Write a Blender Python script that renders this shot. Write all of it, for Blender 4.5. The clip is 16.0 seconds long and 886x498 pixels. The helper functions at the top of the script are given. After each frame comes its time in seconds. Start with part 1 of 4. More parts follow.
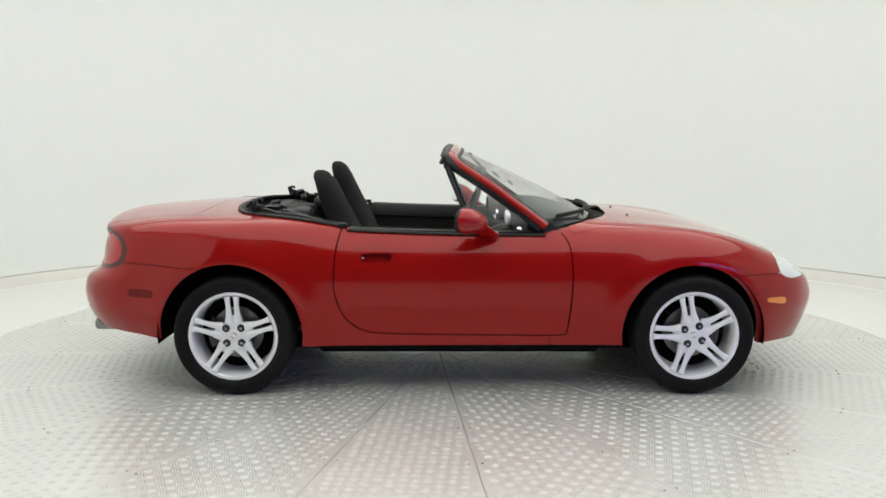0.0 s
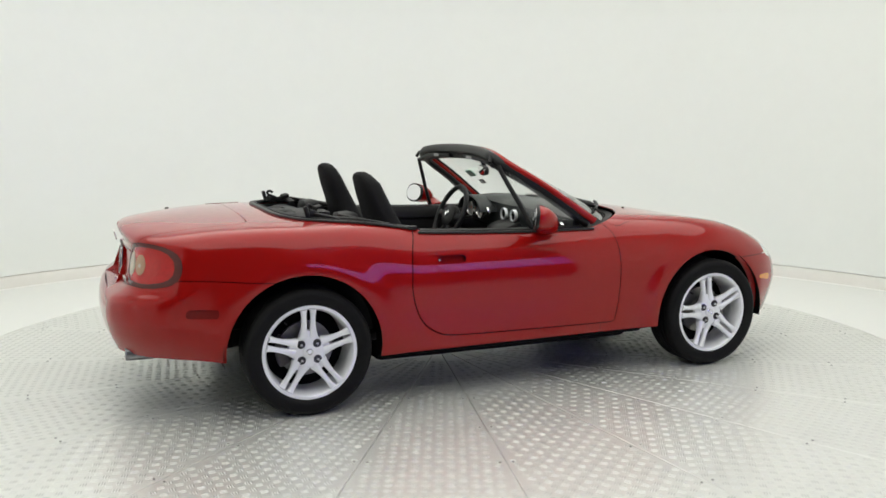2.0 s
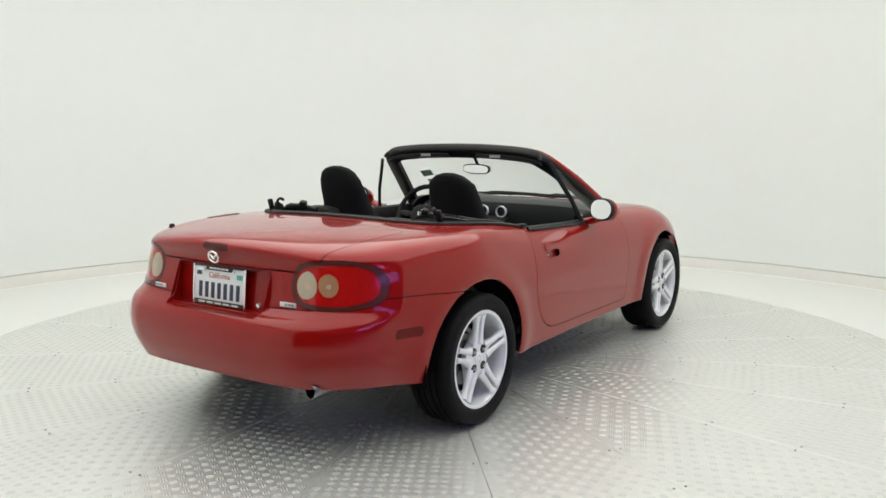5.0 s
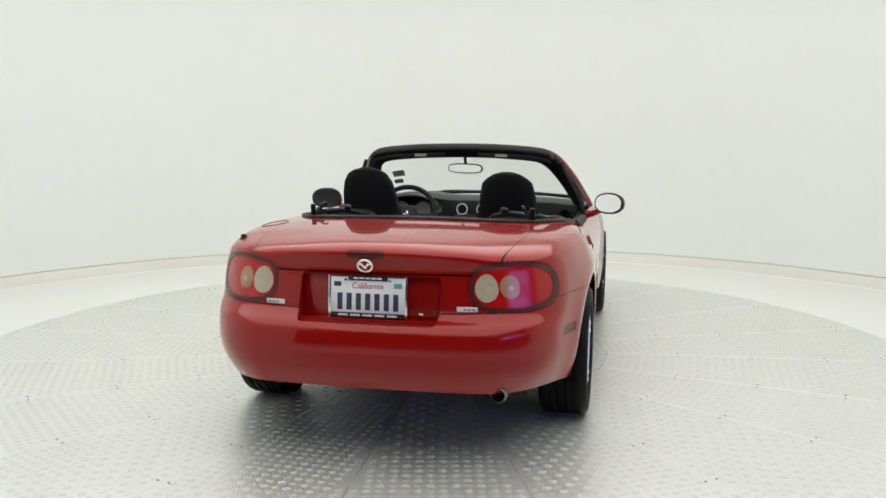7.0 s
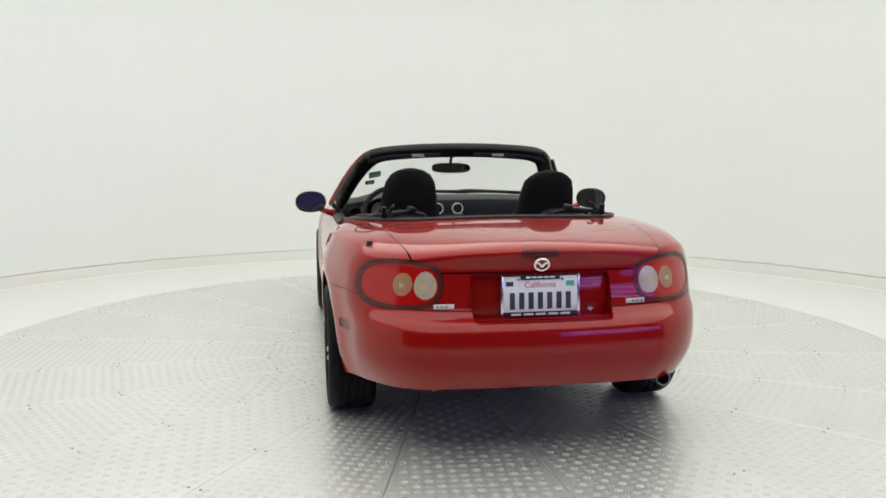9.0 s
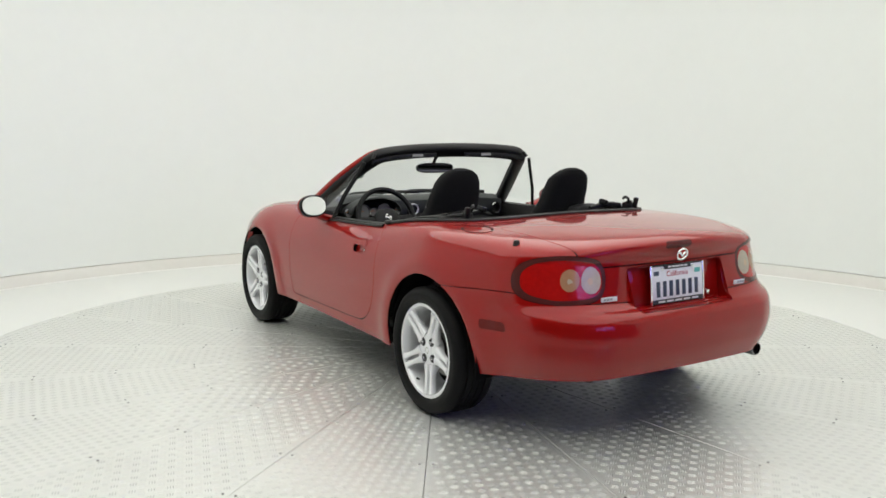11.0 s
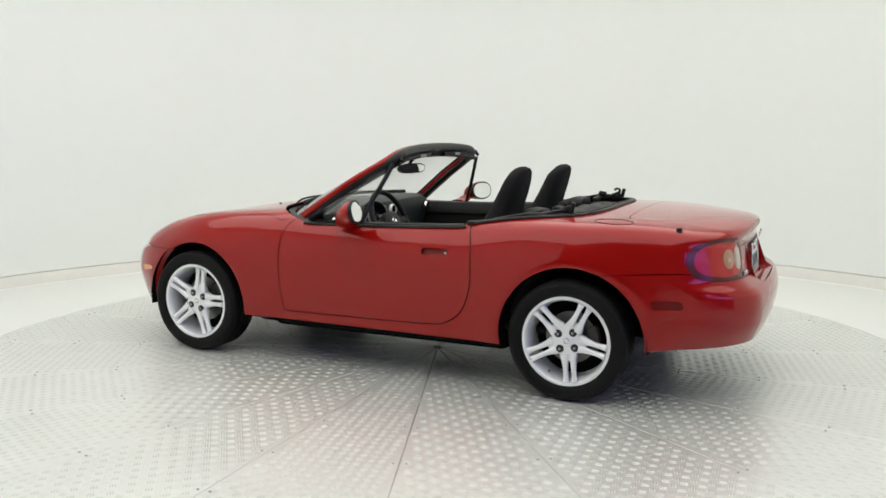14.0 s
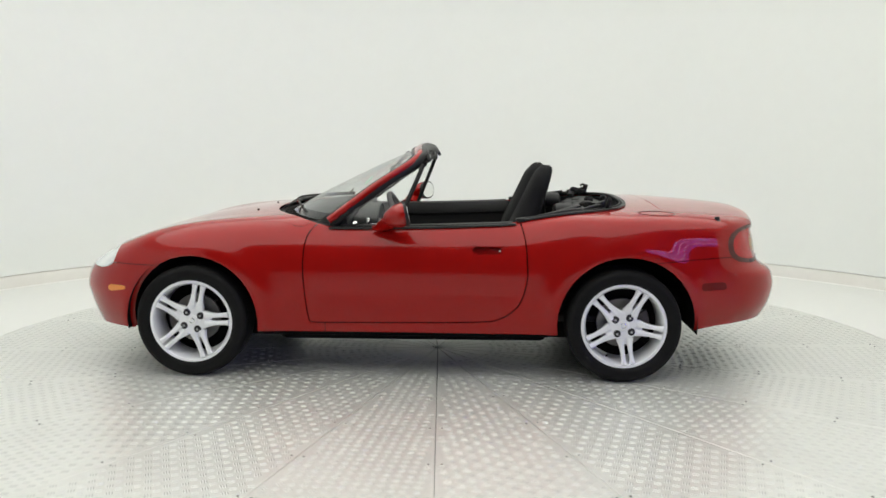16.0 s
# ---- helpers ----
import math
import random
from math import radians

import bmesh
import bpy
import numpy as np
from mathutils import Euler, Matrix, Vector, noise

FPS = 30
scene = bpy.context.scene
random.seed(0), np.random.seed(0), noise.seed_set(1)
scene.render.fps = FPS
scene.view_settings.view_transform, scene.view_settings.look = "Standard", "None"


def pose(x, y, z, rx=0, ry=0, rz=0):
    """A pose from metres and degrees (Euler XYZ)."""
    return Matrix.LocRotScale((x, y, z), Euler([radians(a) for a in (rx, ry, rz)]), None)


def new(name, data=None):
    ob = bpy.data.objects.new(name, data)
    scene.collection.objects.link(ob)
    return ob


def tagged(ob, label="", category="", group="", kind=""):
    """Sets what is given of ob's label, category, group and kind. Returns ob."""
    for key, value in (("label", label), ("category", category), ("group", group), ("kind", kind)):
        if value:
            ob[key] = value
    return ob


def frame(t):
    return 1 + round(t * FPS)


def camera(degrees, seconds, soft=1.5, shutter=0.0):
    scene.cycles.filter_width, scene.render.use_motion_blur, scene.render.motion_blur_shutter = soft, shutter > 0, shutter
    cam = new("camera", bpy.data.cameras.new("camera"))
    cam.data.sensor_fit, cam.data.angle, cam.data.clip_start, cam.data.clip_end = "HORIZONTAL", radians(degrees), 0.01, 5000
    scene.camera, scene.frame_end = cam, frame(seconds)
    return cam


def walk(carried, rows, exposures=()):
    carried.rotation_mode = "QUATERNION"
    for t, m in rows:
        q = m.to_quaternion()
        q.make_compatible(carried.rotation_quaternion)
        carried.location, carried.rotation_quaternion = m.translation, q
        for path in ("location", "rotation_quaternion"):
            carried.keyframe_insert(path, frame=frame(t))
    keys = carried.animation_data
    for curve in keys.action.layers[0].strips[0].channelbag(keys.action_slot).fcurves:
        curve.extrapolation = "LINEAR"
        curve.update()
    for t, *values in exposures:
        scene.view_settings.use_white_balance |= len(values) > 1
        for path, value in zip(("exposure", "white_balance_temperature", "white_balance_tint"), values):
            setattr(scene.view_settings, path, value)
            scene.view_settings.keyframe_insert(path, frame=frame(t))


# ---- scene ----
# A round white photo booth with a turntable; the camera stands still and the turntable carries the car round.
cam = camera(54.4, 16.0, soft=1.6)
EYE_H, EYE_D = 1.3166, 5.058
CAMERA_POSE = pose(0, -EYE_D, EYE_H, 90 - 8.083, 0, -0.3555)
walk(cam, [(0.0, CAMERA_POSE), (16.0, CAMERA_POSE)], exposures=[(0.0, 0.0), (16.0, 0.0)])

AXIS = (-0.1366, 0.1281)          # the turntable's axis in the car's own plan
TURN_AT_0, TURN_RATE = -0.48, 11.085  # degrees, degrees a second

# ---- world and light ----
world = bpy.data.worlds.new("world")
scene.world = world
world.use_nodes = True
world.node_tree.nodes["Background"].inputs[0].default_value = (0.5, 0.55, 0.65, 1)
world.node_tree.nodes["Background"].inputs[1].default_value = 0.05
CEILING_GLOW = 1.42


# ---- materials ----
def material(name, color, rough=0.5, metal=0.0, coat=0.0, grain=0.0, grain_scale=60.0, bump=0.0, bump_scale=200.0, spread=0.0,
             rough_spread=0.0, spec=0.5, transmission=0.0, ior=1.45, emission=0.0):
    m = bpy.data.materials.new(name)
    m.use_nodes = True
    nt = m.node_tree
    b = nt.nodes["Principled BSDF"]
    b.inputs["Base Color"].default_value = (*color, 1)
    b.inputs["Roughness"].default_value = rough
    b.inputs["Metallic"].default_value = metal
    b.inputs["Coat Weight"].default_value = coat
    b.inputs["Coat Roughness"].default_value = 0.04
    b.inputs["Specular IOR Level"].default_value = spec
    b.inputs["Transmission Weight"].default_value = transmission
    b.inputs["IOR"].default_value = ior
    if emission:
        b.inputs["Emission Color"].default_value = (*color, 1)
        b.inputs["Emission Strength"].default_value = emission
    tc = nt.nodes.new("ShaderNodeTexCoord")
    if grain or rough_spread:
        fine, broad = nt.nodes.new("ShaderNodeTexNoise"), nt.nodes.new("ShaderNodeTexNoise")
        fine.inputs["Scale"].default_value, broad.inputs["Scale"].default_value = grain_scale, grain_scale / 14
        fine.inputs["Detail"].default_value = 6
        mix = nt.nodes.new("ShaderNodeMath")
        mix.operation = "MULTIPLY_ADD"
        mix.inputs[1].default_value = 0.5
        half = nt.nodes.new("ShaderNodeMath")
        half.operation = "MULTIPLY"
        half.inputs[1].default_value = 0.5
        for n in (fine, broad):
            nt.links.new(tc.outputs["Object"], n.inputs["Vector"])
        nt.links.new(broad.outputs["Fac"], half.inputs[0])
        nt.links.new(fine.outputs["Fac"], mix.inputs[0])
        nt.links.new(half.outputs[0], mix.inputs[2])
        if grain:
            ramp = nt.nodes.new("ShaderNodeMapRange")
            ramp.inputs["From Min"].default_value, ramp.inputs["From Max"].default_value = 0.3, 0.7
            ramp.inputs["To Min"].default_value, ramp.inputs["To Max"].default_value = 1 - grain, 1 + grain
            nt.links.new(mix.outputs[0], ramp.inputs["Value"])
            tint = nt.nodes.new("ShaderNodeVectorMath")
            tint.operation = "SCALE"
            tint.inputs[0].default_value = color
            nt.links.new(ramp.outputs[0], tint.inputs["Scale"])
            nt.links.new(tint.outputs[0], b.inputs["Base Color"])
        if rough_spread:
            rr = nt.nodes.new("ShaderNodeMapRange")
            rr.inputs["From Min"].default_value, rr.inputs["From Max"].default_value = 0.3, 0.7
            rr.inputs["To Min"].default_value, rr.inputs["To Max"].default_value = max(rough - rough_spread, 0.02), rough + rough_spread
            nt.links.new(mix.outputs[0], rr.inputs["Value"])
            nt.links.new(rr.outputs[0], b.inputs["Roughness"])
    if bump:
        n = nt.nodes.new("ShaderNodeTexNoise")
        n.inputs["Scale"].default_value, n.inputs["Detail"].default_value = bump_scale, 4
        bp = nt.nodes.new("ShaderNodeBump")
        bp.inputs["Strength"].default_value, bp.inputs["Distance"].default_value = bump, 0.002
        nt.links.new(tc.outputs["Object"], n.inputs["Vector"])
        nt.links.new(n.outputs["Fac"], bp.inputs["Height"])
        nt.links.new(bp.outputs[0], b.inputs["Normal"])
    return m


WALL = material("wall_paint", (0.80, 0.825, 0.80), 0.6, grain=0.012, grain_scale=9, bump=0.05, bump_scale=120)
SKIRT = material("skirting_paint", (0.70, 0.69, 0.65), 0.5, grain=0.03, grain_scale=20)
FLOOR = material("floor_paint", (0.74, 0.75, 0.72), 0.45, grain=0.03, grain_scale=14, rough_spread=0.08)
# bars less metallic than the plate, toned to stay bright in the car's shade
BAR = material("matt_bar_aluminium", (0.585, 0.595, 0.565), 0.42, metal=0.24, grain=0.05, grain_scale=30)
ALU = material("chequer_aluminium", (0.735, 0.745, 0.71), 0.37, metal=0.56, grain=0.05, grain_scale=30, rough_spread=0.03, bump=0.03, bump_scale=120)
SCREW = material("screw_steel", (0.17, 0.17, 0.165), 0.4, metal=0.8, grain=0.1)
EDGE = material("edge_rubber", (0.10, 0.10, 0.10), 0.7, grain=0.1)
HALL = material("hall_paint", (0.34, 0.34, 0.35), 0.7, grain=0.05)
PAINT = material("red_paint", (0.285, 0.0038, 0.0028), 0.40, metal=0.12, coat=1.0, spec=0.06, grain=0.03, grain_scale=700, bump=0.006, bump_scale=500)
SHELL = material("inner_shell_black", (0.005, 0.005, 0.005), 0.85, spec=0.1, grain=0.2)
PLASTIC = material("black_plastic", (0.010, 0.010, 0.010), 0.48, spec=0.3, grain=0.15, grain_scale=150, bump=0.15, bump_scale=900)
VINYL = material("black_vinyl", (0.008, 0.008, 0.009), 0.5, spec=0.3, grain=0.2, grain_scale=40, bump=0.35, bump_scale=160)
CLOTH = material("black_seat_cloth", (0.009, 0.009, 0.0095), 0.85, spec=0.2, grain=0.25, grain_scale=90, bump=0.5, bump_scale=700)
DASH = material("dark_grey_dash", (0.026, 0.030, 0.030), 0.5, grain=0.12, grain_scale=120, bump=0.3, bump_scale=800)
RUBBER = material("tyre_rubber", (0.007, 0.007, 0.007), 0.6, spec=0.15, grain=0.25, grain_scale=50, bump=0.2, bump_scale=250)
SEAL = material("seal_rubber", (0.009, 0.009, 0.009), 0.42, spec=0.35, grain=0.1)
ALLOY = material("silver_alloy", (0.84, 0.85, 0.87), 0.36, metal=0.25, coat=0.5, grain=0.03, grain_scale=300)
ALLOY_DARK = material("shaded_alloy", (0.40, 0.41, 0.43), 0.42, metal=0.7, grain=0.05)
CHROME = material("chrome", (0.80, 0.80, 0.80), 0.09, metal=1.0, grain=0.02)
STEEL = material("brake_steel", (0.20, 0.195, 0.19), 0.35, metal=0.9, grain=0.12, grain_scale=60)
CAST = material("cast_iron", (0.10, 0.09, 0.085), 0.6, metal=0.5, grain=0.25)
NUT = material("nut_steel", (0.45, 0.45, 0.46), 0.25, metal=1.0, grain=0.05)


PAINT.node_tree.nodes["Principled BSDF"].inputs["Coat IOR"].default_value = 1.40


def glass_material():
    """Thin clear pane: see-through, with a mirror gloss that grows at a slant."""
    m = bpy.data.materials.new("window_glass")
    m.use_nodes = True
    nt = m.node_tree
    nt.nodes.remove(nt.nodes["Principled BSDF"])
    clear, gloss, mix, fres = (nt.nodes.new(k) for k in ("ShaderNodeBsdfTransparent", "ShaderNodeBsdfGlossy", "ShaderNodeMixShader", "ShaderNodeLayerWeight"))
    steep, low = nt.nodes.new("ShaderNodeMath"), nt.nodes.new("ShaderNodeMath")
    clear.inputs[0].default_value = (0.975, 0.99, 0.98, 1)
    gloss.inputs["Roughness"].default_value = 0.01
    fres.inputs[0].default_value = 0.5
    steep.operation, low.operation = "POWER", "MULTIPLY_ADD"
    steep.inputs[1].default_value, low.inputs[1].default_value, low.inputs[2].default_value = 5.0, 0.92, 0.04
    nt.links.new(fres.outputs["Facing"], steep.inputs[0])
    nt.links.new(steep.outputs[0], low.inputs[0])
    nt.links.new(low.outputs[0], mix.inputs[0])
    nt.links.new(clear.outputs[0], mix.inputs[1])
    nt.links.new(gloss.outputs[0], mix.inputs[2])
    nt.links.new(mix.outputs[0], nt.nodes["Material Output"].inputs[0])
    return m


GLASS = glass_material()
LENS_RED = material("red_lens", (0.42, 0.006, 0.005), 0.15, coat=0.4, spec=0.3, grain=0.18, grain_scale=60, bump=0.25, bump_scale=260)
LENS_RIM = material("smoked_lens_edge", (0.085, 0.020, 0.017), 0.25, coat=0.3, spec=0.2, grain=0.1)
LENS_BRAKE = material("brake_lens", (0.09, 0.005, 0.005), 0.2, coat=0.3, spec=0.2, grain=0.1, grain_scale=80)
PIPE = material("dull_steel_pipe", (0.22, 0.22, 0.23), 0.28, metal=1.0, grain=0.1, grain_scale=60)
SEAT_DARK = material("nut_seat_shadowed", (0.05, 0.05, 0.052), 0.4, metal=0.6, grain=0.1)
LENS_CLEAR = material("clear_lens", (0.46, 0.39, 0.28), 0.18, coat=0.5, grain=0.10, grain_scale=50, bump=0.3, bump_scale=180)
LENS_AMBERISH = material("peach_lens", (0.40, 0.21, 0.11), 0.18, coat=0.5, grain=0.10, grain_scale=50, bump=0.3, bump_scale=180)
# paler tint for the bright spot painted at a lens's centre
LENS_GLINT = material("pale_lens_glint", (0.55, 0.40, 0.26), 0.12, coat=0.6, grain=0.05)
LENS_HEAD = material("headlight_lens", (0.72, 0.76, 0.76), 0.08, coat=1.0, grain=0.08, grain_scale=40, bump=0.2, bump_scale=120)
AMBER = material("amber_marker", (0.80, 0.24, 0.02), 0.2, coat=1.0, grain=0.1, grain_scale=80)
MIRROR = material("mirror_glass", (0.9, 0.9, 0.9), 0.0, metal=1.0)
PLATE_WHITE = material("plate_white", (0.80, 0.81, 0.82), 0.4, grain=0.02)
PLATE_BLUE = material("plate_blue", (0.035, 0.05, 0.085), 0.5, grain=0.05)
PLATE_TEAL = material("plate_teal", (0.10, 0.42, 0.36), 0.5, grain=0.05)
SCRIPT_RED = material("plate_red_script", (0.45, 0.10, 0.10), 0.5, grain=0.05)
FRAME_BLACK = material("plate_frame_black", (0.015, 0.015, 0.015), 0.35, grain=0.1)
STICKER = material("sticker_green", (0.33, 0.55, 0.42), 0.6, grain=0.1)
STICKER_DARK = material("sticker_brown", (0.10, 0.09, 0.07), 0.6, grain=0.1)
PAPER = material("sticker_white", (0.72, 0.74, 0.72), 0.6, grain=0.04)
DIAL = material("dial_face", (0.30, 0.30, 0.30), 0.5, grain=0.1)
GLOW = material("ceiling_diffuser", (1.0, 1.0, 0.95), 0.6, emission=CEILING_GLOW)
TUBE = material("cool_tube", (0.62, 0.58, 1.0), 0.5, emission=8.5)
HALL_WINDOW = material("blue_dusk_pane", (0.20, 0.16, 0.95), 0.5, emission=2.6)


# ---- geometry helpers ----
def link(name, verts, faces, mat, parent=None, label="", normals=None, smooth=True, extra=()):
    me = bpy.data.meshes.new(name)
    me.from_pydata([tuple(map(float, v)) for v in verts], [], [tuple(map(int, f)) for f in faces])
    me.materials.append(mat)
    for m in extra:
        me.materials.append(m)
    me.polygons.foreach_set("use_smooth", [smooth] * len(me.polygons))
    if normals is not None:
        me.normals_split_custom_set_from_vertices([tuple(map(float, n)) for n in normals])
    ob = new(name, me)
    ob.parent = parent
    if label:
        tagged(ob, label)
    return ob


def part(name, bm, mat, parent=None, label="", smooth=True, sharp=40):
    me = bpy.data.meshes.new(name)
    bmesh.ops.recalc_face_normals(bm, faces=bm.faces)
    for f in bm.faces:
        f.smooth = smooth
    limit = radians(sharp)
    for e in bm.edges:
        if len(e.link_faces) == 2 and e.calc_face_angle(0) > limit:
            e.smooth = False
    bm.to_mesh(me)
    bm.free()
    me.materials.append(mat)
    ob = new(name, me)
    ob.parent = parent
    if label:
        tagged(ob, label)
    return ob


def box(sx, sy, sz, bevel=0.0, at=(0, 0, 0), turn=None, segments=2):
    bm = bmesh.new()
    bmesh.ops.create_cube(bm, size=1)
    bmesh.ops.scale(bm, vec=(sx, sy, sz), verts=bm.verts)
    if bevel:
        bmesh.ops.bevel(bm, geom=bm.edges[:], offset=bevel, segments=segments, affect="EDGES", profile=0.5)
    if turn:
        bmesh.ops.rotate(bm, cent=(0, 0, 0), matrix=Euler([radians(a) for a in turn]).to_matrix(), verts=bm.verts)
    bmesh.ops.translate(bm, vec=at, verts=bm.verts)
    return bm


def loft(rings, closed=True, caps=True):
    """A skin over rings of equally many points."""
    bm = bmesh.new()
    rows = [[bm.verts.new(p) for p in r] for r in rings]
    n = len(rows[0])
    for a, b in zip(rows, rows[1:]):
        for i in range(n if closed else n - 1):
            j = (i + 1) % n
            bm.faces.new((a[i], a[j], b[j], b[i]))
    if caps and closed:
        bm.faces.new(rows[0][::-1])
        bm.faces.new(rows[-1])
    return bm


def smooth_path(points, n=8, closed=False):
    """Catmull-Rom through points."""
    p = [Vector(q) for q in points]
    k, out = len(p), []
    for i in range(k if closed else k - 1):
        a, b, c, d = (p[(i + j) % k] if closed else p[min(max(i + j, 0), k - 1)] for j in (-1, 0, 1, 2))
        for s in range(n):
            t = s / n
            out.append(0.5 * (2 * b + (c - a) * t + (2 * a - 5 * b + 4 * c - d) * t * t + (3 * b - a - 3 * c + d) * t ** 3))
    if not closed:
        out.append(p[-1])
    return out


def superring(cx, cy, w, h, n=24, power=2.6):
    pts = []
    for i in range(n):
        a = 2 * math.pi * i / n
        c, s = math.cos(a), math.sin(a)
        pts.append((cx + w * math.copysign(abs(c) ** (2 / power), c), cy + h * math.copysign(abs(s) ** (2 / power), s)))
    return pts


def sweep(path, w, h=None, sides=10, power=2.2, up=(0, 0, 1), closed=False, taper=None):
    """A bar of rounded section w by h (half sizes) along a path; h lies along up."""
    path = [Vector(p) for p in path]
    h = w if h is None else h
    rings, m = [], len(path)
    for i, p in enumerate(path):
        a = path[(i - 1) % m] if closed or i else p
        b = path[(i + 1) % m] if closed or i < m - 1 else p
        d = (b - a).normalized()
        side = d.cross(Vector(up))
        side = side.normalized() if side.length > 1e-4 else Vector((1, 0, 0))
        u = side.cross(d).normalized()
        k = taper(i / (m - 1)) if taper else 1
        rings.append([p + side * (x * k) + u * (y * k) for x, y in superring(0, 0, w, h, sides, power)])
    if closed:
        rings.append(rings[0])
    bm = loft(rings, True, not closed)
    if closed:
        bmesh.ops.remove_doubles(bm, verts=bm.verts, dist=1e-6)
    return bm


def lathe(profile, n=48, axis="y", at=(0, 0, 0)):
    """Turn (radius, along) points round an axis."""
    rings = []
    for i in range(n):
        a = 2 * math.pi * i / n
        c, s = math.cos(a), math.sin(a)
        ring = []
        for r, d in profile:
            v = {"y": (r * c, d, r * s), "z": (r * c, r * s, d), "x": (d, r * c, r * s)}[axis]
            ring.append((v[0] + at[0], v[1] + at[1], v[2] + at[2]))
        rings.append(ring)
    rings.append(rings[0])
    bm = loft(rings, False, False)
    bmesh.ops.remove_doubles(bm, verts=bm.verts, dist=1e-6)
    return bm


def joined(*bms):
    out = bmesh.new()
    for b in bms:
        me = bpy.data.meshes.new("tmp")
        b.to_mesh(me)
        b.free()
        out.from_mesh(me)
        bpy.data.meshes.remove(me)
    return out


def placed(bm, m):
    bm.transform(m)
    return bm


def text_bm(body, size, depth=0.0008):
    """Built-in font writing as a mesh, centred, lying in the xy plane."""
    cu = bpy.data.curves.new("writing", "FONT")
    cu.body, cu.size, cu.extrude, cu.align_x, cu.align_y = body, size, depth, "CENTER", "CENTER"
    ob = bpy.data.objects.new("writing", cu)
    scene.collection.objects.link(ob)
    me = bpy.data.meshes.new_from_object(ob.evaluated_get(bpy.context.evaluated_depsgraph_get()))
    bm = bmesh.new()
    bm.from_mesh(me)
    bpy.data.objects.remove(ob)
    bpy.data.meshes.remove(me)
    return bm


# ---- the booth ----
ROOM_C, ROOM_R, ROOM_H, TABLE_R = (0.0, -0.85), 4.47, 3.3, 2.785
OPEN_FROM, OPEN_TO = -130.0, -30.0   # the booth is open to the hall on the camera's side, degrees


def ring_arc(r, z, a0, a1, n):
    return [(ROOM_C[0] + r * math.cos(radians(a0 + (a1 - a0) * i / n)), ROOM_C[1] + r * math.sin(radians(a0 + (a1 - a0) * i / n)), z) for i in range(n + 1)]


def booth():
    a0, a1, n = OPEN_TO, OPEN_FROM + 360, 160
    lower = [ring_arc(r, z, a0, a1, n) for r, z in ((ROOM_R + 0.07, 0.095), (ROOM_R + 0.085, 0.16), (ROOM_R + 0.085, ROOM_H), (ROOM_R + 0.2, ROOM_H), (ROOM_R + 0.2, 0.0))]
    tagged(part("wall_round", loft(lower, False), WALL), "seamless curved white painted wall of the photo booth", "wall", kind="structure")
    sk = [ring_arc(r, z, a0, a1, n) for r, z in ((ROOM_R, 0.0), (ROOM_R + 0.004, 0.012), (ROOM_R + 0.055, 0.088), (ROOM_R + 0.088, 0.094))]
    tagged(part("baseboard", loft(sk, False), SKIRT), "sloped off-white skirting at the foot of the wall", "skirting", kind="structure")
    ed = [ring_arc(r, z, a0, a1, n) for r, z in ((ROOM_R - 0.03, 0.0), (ROOM_R - 0.028, 0.005), (ROOM_R - 0.004, 0.005), (ROOM_R - 0.002, 0.0))]
    tagged(part("trim", loft(ed, False), material("trim_white", (0.86, 0.86, 0.83), 0.35, grain=0.02)), "thin white trim strip along the skirting", "trim", kind="structure")
    # the still floor round the turntable, with a hole for it
    bm = bmesh.new()
    rows = []
    for r in (TABLE_R + 0.004, 3.2, 3.7):
        rows.append([bm.verts.new((r * math.cos(2 * math.pi * i / 160), r * math.sin(2 * math.pi * i / 160), 0)) for i in range(160)])
    rows.append([bm.verts.new((16 * math.cos(2 * math.pi * i / 160), 16 * math.sin(2 * math.pi * i / 160), 0)) for i in range(160)])
    rows.insert(0, [bm.verts.new((v.co.x, v.co.y, -0.08)) for v in rows[0]])
    for a, b in zip(rows, rows[1:]):
        for i in range(160):
            j = (i + 1) % 160
            bm.faces.new((a[i], a[j], b[j], b[i]))
    tagged(part("floor", bm, FLOOR), "smooth pale grey painted floor round the turntable", "floor", kind="structure")
    tagged(part("pit", lathe([(0.0, -0.08), (TABLE_R + 0.02, -0.08)], 64, "z"), EDGE), "dark pit floor under the turntable", "pit", kind="structure")
    # ceiling with its round luminous panel
    top = lathe([(0.0, ROOM_H + 0.15), (ROOM_R + 0.3, ROOM_H + 0.15), (ROOM_R + 0.3, ROOM_H), (4.12, ROOM_H), (4.10, ROOM_H + 0.05), (0.0, ROOM_H + 0.05)], 96, "z", (*ROOM_C, 0))
    tagged(part("ceiling", top, WALL), "white ceiling of the booth with a round recess", "ceiling", kind="structure")
    lamp = tagged(new("ceiling_light"), "large round luminous ceiling panel", "ceiling light")
    lamp.location = (*ROOM_C, ROOM_H + 0.01)
    part("diffuser", lathe([(0.0, 0.0), (4.0, 0.0), (4.0, 0.025), (0.0, 0.025)], 96, "z"), GLOW, lamp)
    part("frame", lathe([(4.0, -0.01), (4.09, -0.01), (4.09, 0.03), (4.0, 0.03)], 96, "z"), ALLOY_DARK, lamp)
    # the dim hall outside the open side, with a blue window band and tubes
    hall = joined(box(20, 0.1, 5, at=(0, -12, 2.4)), box(0.1, 16, 5, at=(-10, -4.5, 2.4)), box(0.1, 16, 5, at=(10, -4.5, 2.4)), box(20, 16, 0.1, at=(0, -4.5, 4.9)))
    tagged(part("wall_hall", hall, HALL), "dim grey walls of the hall outside the booth", "wall", kind="structure")
